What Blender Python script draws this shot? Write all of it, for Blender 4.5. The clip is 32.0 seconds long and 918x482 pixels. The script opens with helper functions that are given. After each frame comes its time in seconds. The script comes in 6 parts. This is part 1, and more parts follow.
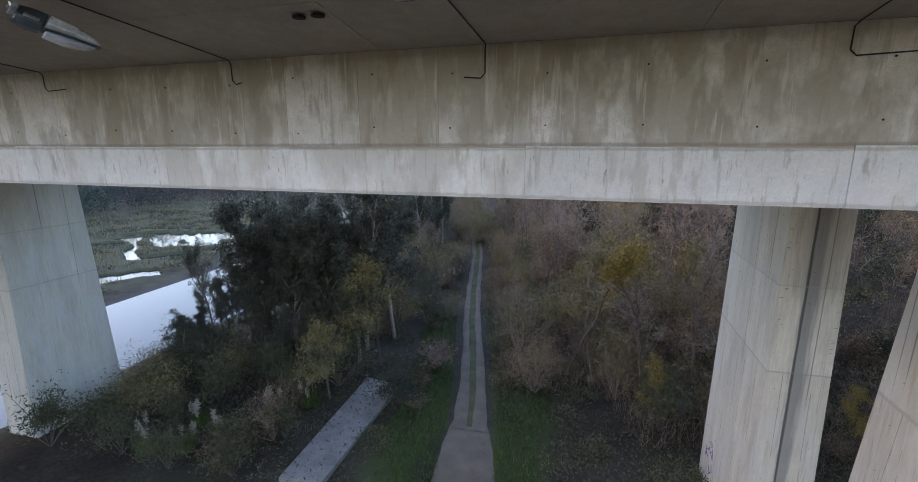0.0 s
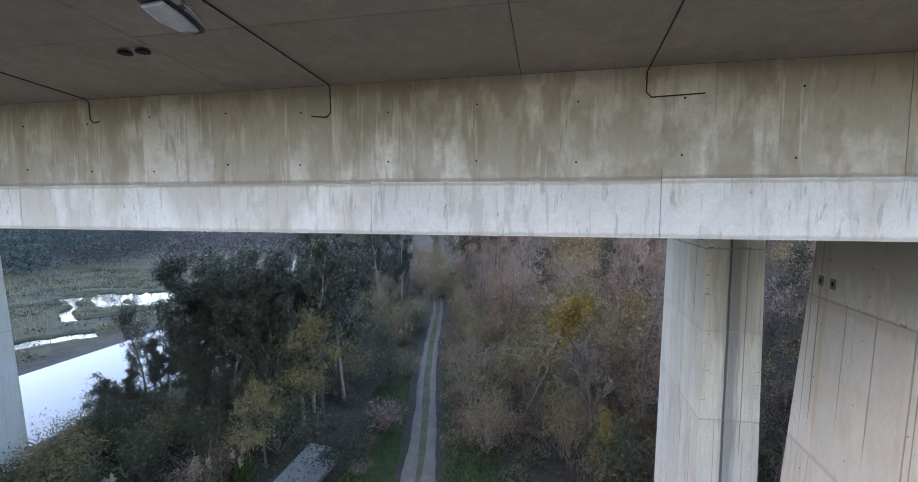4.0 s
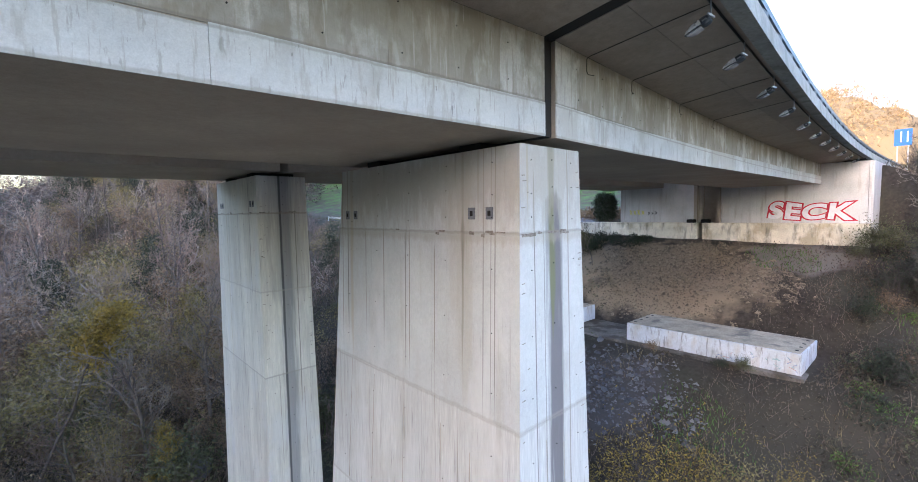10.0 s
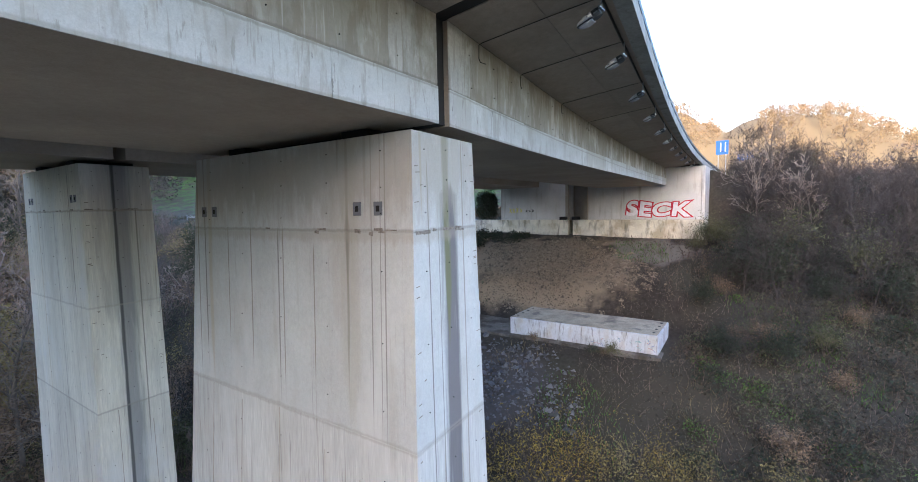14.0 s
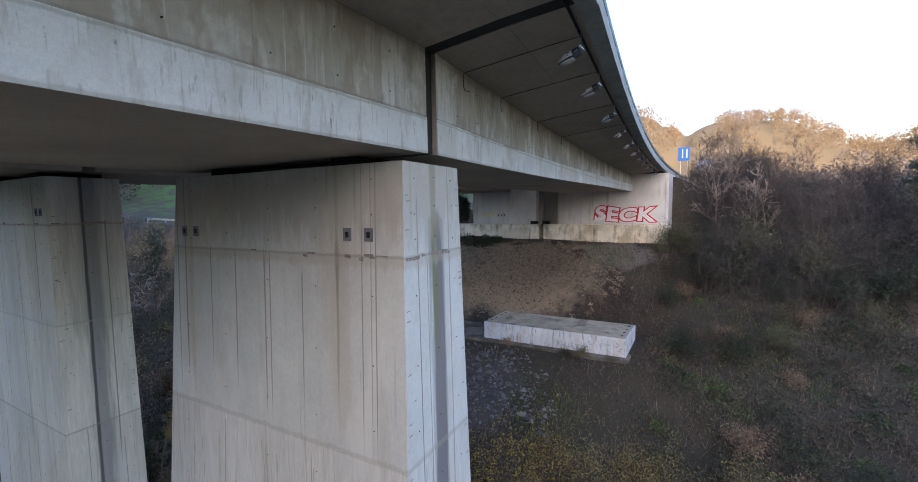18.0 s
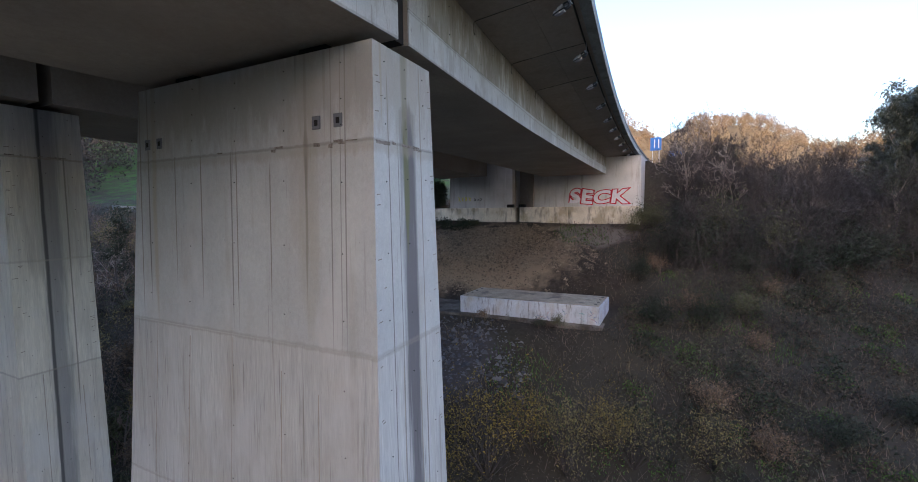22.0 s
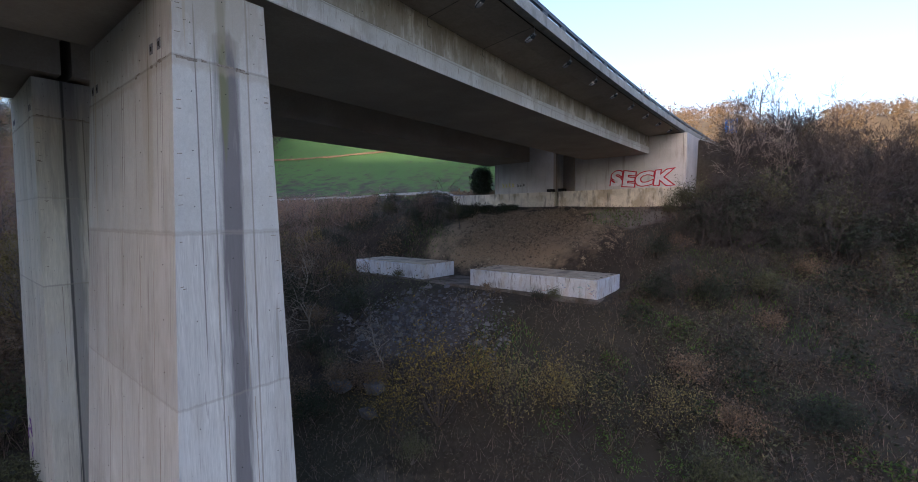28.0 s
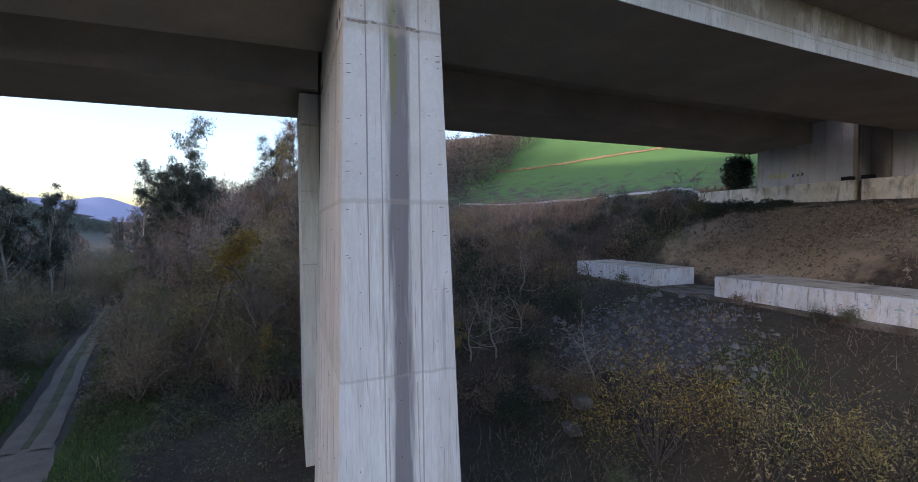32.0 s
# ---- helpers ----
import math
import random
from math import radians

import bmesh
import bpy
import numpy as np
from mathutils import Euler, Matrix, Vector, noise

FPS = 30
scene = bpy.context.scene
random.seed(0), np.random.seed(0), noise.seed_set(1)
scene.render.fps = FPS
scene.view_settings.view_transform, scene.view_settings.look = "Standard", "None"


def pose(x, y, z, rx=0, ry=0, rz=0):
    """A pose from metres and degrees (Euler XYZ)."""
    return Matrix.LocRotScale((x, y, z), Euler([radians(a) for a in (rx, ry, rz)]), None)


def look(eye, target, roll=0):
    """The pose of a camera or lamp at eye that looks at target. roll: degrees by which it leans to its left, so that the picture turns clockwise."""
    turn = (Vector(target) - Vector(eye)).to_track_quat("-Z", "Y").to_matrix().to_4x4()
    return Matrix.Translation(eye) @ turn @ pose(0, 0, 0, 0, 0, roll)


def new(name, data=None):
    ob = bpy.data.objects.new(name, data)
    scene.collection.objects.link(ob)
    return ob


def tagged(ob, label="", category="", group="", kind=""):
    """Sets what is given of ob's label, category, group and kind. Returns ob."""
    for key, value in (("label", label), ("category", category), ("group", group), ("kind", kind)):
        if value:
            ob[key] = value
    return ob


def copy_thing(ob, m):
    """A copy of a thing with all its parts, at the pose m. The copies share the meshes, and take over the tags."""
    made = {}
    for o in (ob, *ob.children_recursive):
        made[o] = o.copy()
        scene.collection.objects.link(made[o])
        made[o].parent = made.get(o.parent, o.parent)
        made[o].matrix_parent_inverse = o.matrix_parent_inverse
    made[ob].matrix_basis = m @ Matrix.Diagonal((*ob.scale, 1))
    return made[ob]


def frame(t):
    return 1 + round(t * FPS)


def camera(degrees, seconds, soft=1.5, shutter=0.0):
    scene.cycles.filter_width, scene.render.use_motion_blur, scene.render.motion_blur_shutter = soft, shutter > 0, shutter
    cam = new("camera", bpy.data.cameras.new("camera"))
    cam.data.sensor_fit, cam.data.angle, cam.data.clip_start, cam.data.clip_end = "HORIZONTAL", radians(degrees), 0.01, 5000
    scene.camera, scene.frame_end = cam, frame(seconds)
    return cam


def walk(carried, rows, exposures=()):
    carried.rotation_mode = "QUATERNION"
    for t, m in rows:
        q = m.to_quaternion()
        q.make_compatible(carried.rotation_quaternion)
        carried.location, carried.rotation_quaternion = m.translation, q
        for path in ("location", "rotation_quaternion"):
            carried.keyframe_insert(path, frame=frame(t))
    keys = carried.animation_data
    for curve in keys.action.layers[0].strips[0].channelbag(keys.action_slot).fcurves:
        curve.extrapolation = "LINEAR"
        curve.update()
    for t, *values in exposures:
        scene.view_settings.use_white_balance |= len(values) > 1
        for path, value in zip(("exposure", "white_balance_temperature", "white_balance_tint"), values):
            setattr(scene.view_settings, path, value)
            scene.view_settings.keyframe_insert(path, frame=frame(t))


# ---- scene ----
cam = camera(91.2, 32.0, soft=0.9)
EXPOSURES = [(0, 3.1, 6200, 28), (4.5, 3.65, 5900, 27), (9, 3.6, 5700, 24), (14, 3.32, 5600, 22), (17, 2.93, 5600, 23), (23, 2.32, 5680, 27), (28, 2.13, 5740, 28), (32, 2.44, 5740, 27)]
PATH = [
    (0, (0.411, -0.44, 16.205), (-0.126, 1.44, 15.786), -0.1),
    (0.5, (0.828, -0.22, 16.181), (0.305, 1.678, 15.829), -0.1),
    (1, (1.212, -0.153, 16.17), (0.69, 1.755, 15.871), -0.2),
    (1.5, (1.479, -0.019, 16.209), (0.985, 1.901, 15.948), -0.3),
    (2, (1.759, -0.014, 16.18), (1.295, 1.918, 15.95), -0.3),
    (2.5, (2.115, -0.113, 16.108), (1.686, 1.83, 15.9), -0.3),
    (4.5, (1.959, -0.004, 15.679), (1.556, 1.948, 15.518), -0.0),
    (5, (2.056, 0.049, 15.193), (1.667, 2.005, 15.042), 0.0),
    (5.5, (2.107, 0.009, 14.752), (1.726, 1.967, 14.608), 0.1),
    (6, (2.145, -0.042, 14.425), (1.868, 1.934, 14.287), -0.0),
    (6.5, (2.139, -0.136, 14.334), (2.029, 1.856, 14.198), -0.2),
    (7, (2.145, -0.277, 14.303), (2.398, 1.702, 14.167), -0.5),
    (7.5, (2.051, -0.3, 14.309), (2.669, 1.597, 14.168), -0.9),
    (8, (1.947, -0.354, 14.217), (2.818, 1.442, 14.085), -0.7),
    (8.5, (1.816, -0.296, 14.176), (2.786, 1.448, 14.048), -0.7),
    (9, (1.74, -0.261, 14.167), (2.774, 1.446, 14.039), -0.7),
    (9.5, (1.767, -0.218, 14.085), (2.944, 1.393, 13.956), -0.9),
    (10, (1.842, -0.179, 14.001), (3.16, 1.319, 13.87), -1.1),
    (10.5, (1.87, -0.088, 13.99), (3.253, 1.351, 13.856), -1.1),
    (11, (1.975, 0.057, 14.056), (3.416, 1.436, 13.919), -1.2),
    (11.5, (2.092, 0.159, 14.124), (3.672, 1.377, 13.979), -1.2),
    (12, (2.198, 0.234, 14.143), (3.826, 1.387, 13.994), -1.1),
    (12.5, (2.288, 0.33, 14.147), (3.925, 1.469, 13.997), -1.0),
    (13, (2.361, 0.491, 14.079), (4.005, 1.621, 13.931), -1.1),
    (13.5, (2.405, 0.567, 13.992), (4.052, 1.692, 13.844), -1.0),
    (14, (2.459, 0.589, 13.934), (4.116, 1.701, 13.787), -1.1),
    (14.5, (2.444, 0.614, 13.945), (4.102, 1.724, 13.8), -1.0),
    (16.5, (2.083, 0.764, 14.314), (3.785, 1.805, 14.166), -1.0),
    (17, (2.009, 0.727, 14.371), (3.721, 1.751, 14.222), -1.0),
    (17.5, (1.994, 0.741, 14.429), (3.717, 1.746, 14.279), -0.9),
    (18, (2.007, 0.704, 14.459), (3.734, 1.701, 14.308), -0.9),
    (18.5, (2.077, 0.655, 14.442), (3.803, 1.653, 14.291), -0.9),
    (19, (2.149, 0.654, 14.353), (3.874, 1.655, 14.203), -0.9),
    (19.5, (2.154, 0.692, 14.131), (3.878, 1.694, 13.983), -0.9),
    (20, (2.088, 0.82, 13.746), (3.813, 1.822, 13.6), -1.0),
    (20.5, (1.979, 0.929, 13.317), (3.704, 1.93, 13.173), -0.8),
    (21, (1.845, 0.845, 12.833), (3.587, 1.818, 12.69), -0.8),
    (21.5, (2.01, 0.603, 12.429), (3.779, 1.526, 12.288), -0.8),
    (22, (1.937, 0.548, 12.233), (3.712, 1.459, 12.094), -0.7),
    (22.5, (1.837, 0.107, 12.17), (3.61, 1.021, 12.032), -0.7),
    (23, (1.965, -0.394, 12.066), (3.736, 0.525, 11.929), -0.8),
    (23.5, (2.136, -0.797, 11.866), (3.906, 0.126, 11.729), -0.8),
    (24, (2.306, -1.459, 11.528), (4.072, -0.528, 11.396), -0.8),
    (24.5, (2.558, -2.175, 11.118), (4.32, -1.238, 10.992), -0.8),
    (25, (2.885, -2.905, 10.643), (4.643, -1.959, 10.522), -0.9),
    (25.5, (3.17, -3.563, 10.234), (4.915, -2.592, 10.117), -0.8),
    (27.5, (4.552, -5.369, 10.055), (6.132, -4.148, 9.944), -0.7),
    (28, (4.791, -5.798, 9.873), (6.324, -4.518, 9.76), -0.4),
    (28.5, (4.994, -6.233, 9.539), (6.402, -4.816, 9.434), -0.3),
    (29, (5.219, -6.571, 9.238), (6.586, -5.114, 9.137), -0.3),
    (29.5, (5.583, -6.537, 9.182), (6.946, -5.076, 9.082), -0.3),
    (30, (5.964, -6.344, 9.112), (7.287, -4.847, 9.014), -0.2),
    (30.5, (6.317, -6.014, 8.993), (7.483, -4.392, 8.904), -0.2),
    (31, (6.721, -5.615, 8.97), (7.711, -3.88, 8.882), 0.0),
    (31.5, (7.075, -5.121, 8.894), (7.897, -3.299, 8.82), -0.3),
    (32, (7.376, -4.627, 8.915), (8.081, -2.756, 8.85), -0.4),
]
walk(cam, [(t, look(eye, target, roll)) for t, eye, target, roll in PATH], exposures=EXPOSURES)

# ---- light ----
world = bpy.data.worlds.new("world")
scene.world = world
world.use_nodes = True
SUN_EL, SUN_AZ = 6.5, 252.0
wn = world.node_tree
sky = wn.nodes.new("ShaderNodeTexSky")
sky.sky_type = "NISHITA"
sky.sun_disc = False
sky.sun_elevation = radians(SUN_EL)
sky.sun_rotation = radians(SUN_AZ)
sky.altitude = 50
sky.air_density, sky.dust_density, sky.ozone_density = 1.0, 2.2, 1.5
wn.links.new(sky.outputs["Color"], wn.nodes["Background"].inputs["Color"])
wn.nodes["Background"].inputs["Strength"].default_value = 0.15
sun = new("sun", bpy.data.lights.new("sun", "SUN"))
sun.data.energy, sun.data.angle, sun.data.color = 2.0, radians(0.6), (1.0, 0.86, 0.66)
_e, _a = radians(SUN_EL), radians(SUN_AZ)
SUN_DIR = Vector((math.sin(_a) * math.cos(_e), math.cos(_a) * math.cos(_e), math.sin(_e)))
sun.matrix_world = look(SUN_DIR * 100, (0, 0, 0))


# ---- materials ----
def mat(name, base, rough=0.9, spec=0.3, metal=0.0, grain=(), stain=(), rand=0.0, bump=0.0, bump_scale=20.0, stretch=(1, 1, 1), obj=False, island=False, bands=(), zones=(), levels=()):
    """A node material: base colour, mottling at the scales in grain [(scale, amount)], coloured stains [(scale, low, high, colour, amount, stretch)],
    random shade per object, and fine relief."""
    m = bpy.data.materials.new(name)
    m.use_nodes = True
    nt = m.node_tree
    N, L = nt.nodes, nt.links
    p = N["Principled BSDF"]
    p.inputs["Roughness"].default_value = rough
    p.inputs["Specular IOR Level"].default_value = spec
    p.inputs["Metallic"].default_value = metal
    co = N.new("ShaderNodeTexCoord" if obj else "ShaderNodeNewGeometry")
    pos = co.outputs["Object" if obj else "Position"]

    def tex(scale, st, detail=5.0, roughn=0.6):
        mp = N.new("ShaderNodeMapping")
        mp.inputs["Scale"].default_value = st
        L.new(pos, mp.inputs["Vector"])
        t = N.new("ShaderNodeTexNoise")
        t.inputs["Scale"].default_value = scale
        t.inputs["Detail"].default_value = detail
        t.inputs["Roughness"].default_value = roughn
        L.new(mp.outputs[0], t.inputs["Vector"])
        return t.outputs["Fac"]

    rgb = N.new("ShaderNodeRGB")
    rgb.outputs[0].default_value = (*base, 1)
    col = rgb.outputs[0]

    def shade(col, fac, lo, hi, c0, c1):
        r = N.new("ShaderNodeMapRange")
        for k, v in zip(("From Min", "From Max", "To Min", "To Max"), (lo, hi, c0, c1)):
            r.inputs[k].default_value = v
        L.new(fac, r.inputs["Value"])
        h = N.new("ShaderNodeVectorMath")
        h.operation = "SCALE"
        L.new(col, h.inputs[0])
        L.new(r.outputs[0], h.inputs["Scale"])
        return h.outputs[0]

    for sc, am in grain:
        col = shade(col, tex(sc, stretch), 0.3, 0.7, 1 - am, 1 + am)
    def blend(col, fac, lo, hi, c, am):
        r = N.new("ShaderNodeMapRange")
        for k, v in zip(("From Min", "From Max", "To Min", "To Max"), (lo, hi, 0, am)):
            r.inputs[k].default_value = v
        L.new(fac, r.inputs["Value"])
        mx = N.new("ShaderNodeMix")
        mx.data_type = "RGBA"
        L.new(r.outputs[0], mx.inputs["Factor"])
        L.new(col, mx.inputs[6])
        mx.inputs[7].default_value = (*c, 1)
        return mx.outputs[2]

    def maths(op, a, b):
        n = N.new("ShaderNodeMath")
        n.operation = op
        for k, v in enumerate((a, b)):
            if isinstance(v, (int, float)):
                n.inputs[k].default_value = v
            else:
                L.new(v, n.inputs[k])
        return n.outputs[0]

    for sc, lo, hi, c, am, st, *more in stain:
        fac = tex(sc, st)
        for kind, amount in more:
            if kind == "rand":
                fac = maths("ADD", fac, maths("MULTIPLY", maths("SUBTRACT", N.new("ShaderNodeObjectInfo").outputs["Random"], 0.5), amount))
        col = blend(col, fac, lo, hi, c, am)
    if bands or zones or levels:
        sep = N.new("ShaderNodeSeparateXYZ")
        L.new(pos, sep.inputs[0])
    for centre, half, c, am, (z0, z1), *axis in bands:
        wob = maths("MULTIPLY", maths("SUBTRACT", tex(1.0, (6.0, 6.0, 0.35)), 0.5), half * 1.6)
        d = maths("ABSOLUTE", maths("ADD", maths("SUBTRACT", sep.outputs[axis[0] if axis else "X"], centre), wob), 0)
        d = maths("ADD", d, maths("MULTIPLY", maths("MAXIMUM", maths("SUBTRACT", z0 + 1.2, sep.outputs["Z"]), 0), half * 0.7))
        d = maths("ADD", d, maths("MULTIPLY", maths("MAXIMUM", maths("SUBTRACT", sep.outputs["Z"], z1), 0), half * 3.0))
        col = blend(col, d, half, half * 0.45, c, am)
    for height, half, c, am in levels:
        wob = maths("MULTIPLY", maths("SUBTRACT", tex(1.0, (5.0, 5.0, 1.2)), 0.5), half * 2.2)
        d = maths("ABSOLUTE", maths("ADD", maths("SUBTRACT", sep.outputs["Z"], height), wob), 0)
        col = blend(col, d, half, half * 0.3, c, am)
    for (zx, zy), (rx, ry), c, am in zones:
        u = maths("DIVIDE", maths("SUBTRACT", sep.outputs["X"], zx), rx)
        v = maths("DIVIDE", maths("SUBTRACT", sep.outputs["Y"], zy), ry)
        d = maths("SQRT", maths("ADD", maths("MULTIPLY", u, u), maths("MULTIPLY", v, v)), 0)
        d = maths("ADD", d, maths("MULTIPLY", maths("SUBTRACT", tex(0.35, (1, 1, 1)), 0.5), 1.4))
        col = blend(col, d, 1.05, 0.75, c, am)
    if rand or island:
        oi = N.new("ShaderNodeNewGeometry" if island else "ShaderNodeObjectInfo")
        col = shade(col, oi.outputs["Random Per Island" if island else "Random"], 0, 1, 1 - (rand or 0.3), 1 + (rand or 0.3))
    L.new(col, p.inputs["Base Color"])
    if bump:
        b = N.new("ShaderNodeBump")
        b.inputs["Strength"].default_value = bump
        b.inputs["Distance"].default_value = 0.03
        L.new(tex(bump_scale, stretch, 8.0, 0.7), b.inputs["Height"])
        L.new(b.outputs[0], p.inputs["Normal"])
    return m


def leafy(name, base, trans=0.25, rand=0.35, rough=0.6):
    m = mat(name, base, rough, 0.3, rand=rand, island=True)
    m.node_tree.nodes["Principled BSDF"].inputs["Transmission Weight"].default_value = 0.0
    return m


# ---- mesh helpers ----
def put(name, verts, faces, material, parent=None, label="", smooth=False):
    me = bpy.data.meshes.new(name)
    me.from_pydata([tuple(v) for v in verts], [], [tuple(f) for f in faces])
    me.materials.append(material)
    if smooth:
        me.polygons.foreach_set("use_smooth", [True] * len(me.polygons))
    ob = new(name, me)
    if parent is not None:
        ob.parent = parent
    if label:
        ob["label"] = label
    return ob


def part(name, bm, material, parent, label=""):
    me = bpy.data.meshes.new(name)
    bm.to_mesh(me)
    bm.free()
    me.materials.append(material)
    ob = new(name, me)
    ob.parent = parent
    if label:
        ob["label"] = label
    return ob


def thing(name, m, label, category, group="", kind=""):
    e = new(name)
    e.empty_display_size = 0.3
    e.matrix_world = m
    return tagged(e, label, category, group, kind)


BOXF = [(0, 3, 2, 1), (4, 5, 6, 7), (0, 1, 5, 4), (1, 2, 6, 5), (2, 3, 7, 6), (3, 0, 4, 7)]


def hexa(bottom, top):
    """Eight corners, four below and four above, and the faces."""
    return [*bottom, *top], BOXF


def box_bm(x0, x1, y0, y1, z0, z1, bevel=0.0, segs=1):
    bm = bmesh.new()
    vs = [bm.verts.new(v) for v in ((x0, y0, z0), (x1, y0, z0), (x1, y1, z0), (x0, y1, z0), (x0, y0, z1), (x1, y0, z1), (x1, y1, z1), (x0, y1, z1))]
    for f in BOXF:
        bm.faces.new([vs[i] for i in f])
    if bevel:
        bmesh.ops.bevel(bm, geom=list(bm.edges), offset=bevel, segments=segs, affect="EDGES", profile=0.5)
    return bm


def hexa_bm(bottom, top, bevel=0.0):
    bm = bmesh.new()
    vs = [bm.verts.new(v) for v in (*bottom, *top)]
    for f in BOXF:
        bm.faces.new([vs[i] for i in f])
    if bevel:
        bmesh.ops.bevel(bm, geom=list(bm.edges), offset=bevel, segments=1, affect="EDGES")
    return bm


def sweep(name, lines, material, parent=None, label="", closed=True, caps=True):
    """A prism along a path: lines holds one ring of points for each station."""
    n = len(lines[0])
    verts = [p for ring in lines for p in ring]
    faces = []
    for i in range(len(lines) - 1):
        for k in range(n if closed else n - 1):
            a, b = i * n + k, i * n + (k + 1) % n
            faces.append((a, b, b + n, a + n))
    if caps and closed:
        faces += [tuple(range(n))[::-1], tuple(range((len(lines) - 1) * n, len(lines) * n))]
    return put(name, verts, faces, material, parent, label)


# ---- plan ----
JOINT0, JOINT1 = 9.30, 9.66
BEND = 0.112
Z_SOFFIT, Z_BAND, Z_SLAB, Z_EDGE = 15.5, 16.17, 17.47, 17.78
X_ABUT = 51.0


def off(x):
    """How far the bridge has swung to its side at x."""
    d = min(max(0.0, x - JOINT1), 52.0)
    return BEND * d - 0.00107 * d * d


def rise(x):
    """How far the girder's underside has risen at x."""
    u = min(max(0.0, (x - JOINT1) / 30.0), 1.0)
    return 0.27 * u * u * (3 - 2 * u)


def step(a, b, v):
    t = np.clip((v - a) / (b - a), 0.0, 1.0)
    return t * t * (3 - 2 * t)


def wavy(x, y, s, seed=0.0):
    """Smooth rolling noise made of a few sines."""
    x, y = x / s + seed, y / s - seed
    return (np.sin(x + 1.7 * np.sin(0.7 * y + seed)) + np.sin(1.3 * y + 1.3 * np.sin(0.9 * x)) + 0.6 * np.sin(2.1 * x - 1.7 * y + seed)) / 2.6


def toe(y):
    return np.interp(y, [-60, -20, 6, 20, 30, 45, 80, 140, 300], [22, 15, 12, 10.5, 7, 1.0, -11, -30, -90])


def crest(y):
    return np.interp(y, [-60, -20, 2, 6, 31, 45, 65, 85, 140, 300], [80, 62, 51, 49.6, 49.3, 47.5, 45, 30, 0, -60])


def track_x(y):
    return np.interp(y, [-30, 10, 24, 31, 33, 39, 46, 57, 77, 110, 160, 300], [6.0, -3.6, -6.1, -7.5, -7.95, -9.45, -11.35, -13.9, -18.1, -27, -44, -92])


POOLS = ((-88, 82, 15, 6.0, 0.35), (-80, 76.5, 10, 2.6, 0.45), (-73, 51.5, 6.5, 2.4, 1.0), (-96, 71.5, 4.5, 1.5, 0.1), (-104, 88, 6, 2.0, 0.2))
CREEKS = ((-104, 66), (-98, 70.5), (-92, 72), (-88.5, 66.5), (-81, 61.5), (-77, 66), (-72, 72), (-68, 80), (-70, 100))


def marsh_water(x, y):
    """1 in the pools and creeks of the marsh, 0 on its banks."""
    near = np.full(np.shape(x), 9.0)
    wob = 0.30 * wavy(x, y, 1.7, 1.0) + 0.22 * wavy(x, y, 0.8, 3.0)
    for cx, cy, a, b, turn in POOLS:
        u, v = (x - cx) * math.cos(turn) + (y - cy) * math.sin(turn), (y - cy) * math.cos(turn) - (x - cx) * math.sin(turn)
        near = np.minimum(near, np.sqrt((u / a) ** 2 + (v / b) ** 2) + wob * 1.3)
    for (ax, ay), (bx, by) in zip(CREEKS, CREEKS[1:]):
        dx, dy = bx - ax, by - ay
        t = np.clip(((x - ax) * dx + (y - ay) * dy) / (dx * dx + dy * dy), 0, 1)
        near = np.minimum(near, np.hypot(x - ax - t * dx, y - ay - t * dy) / 1.0 + wob * 0.8)
    return np.clip((1.1 - near) / 0.25, 0, 1)


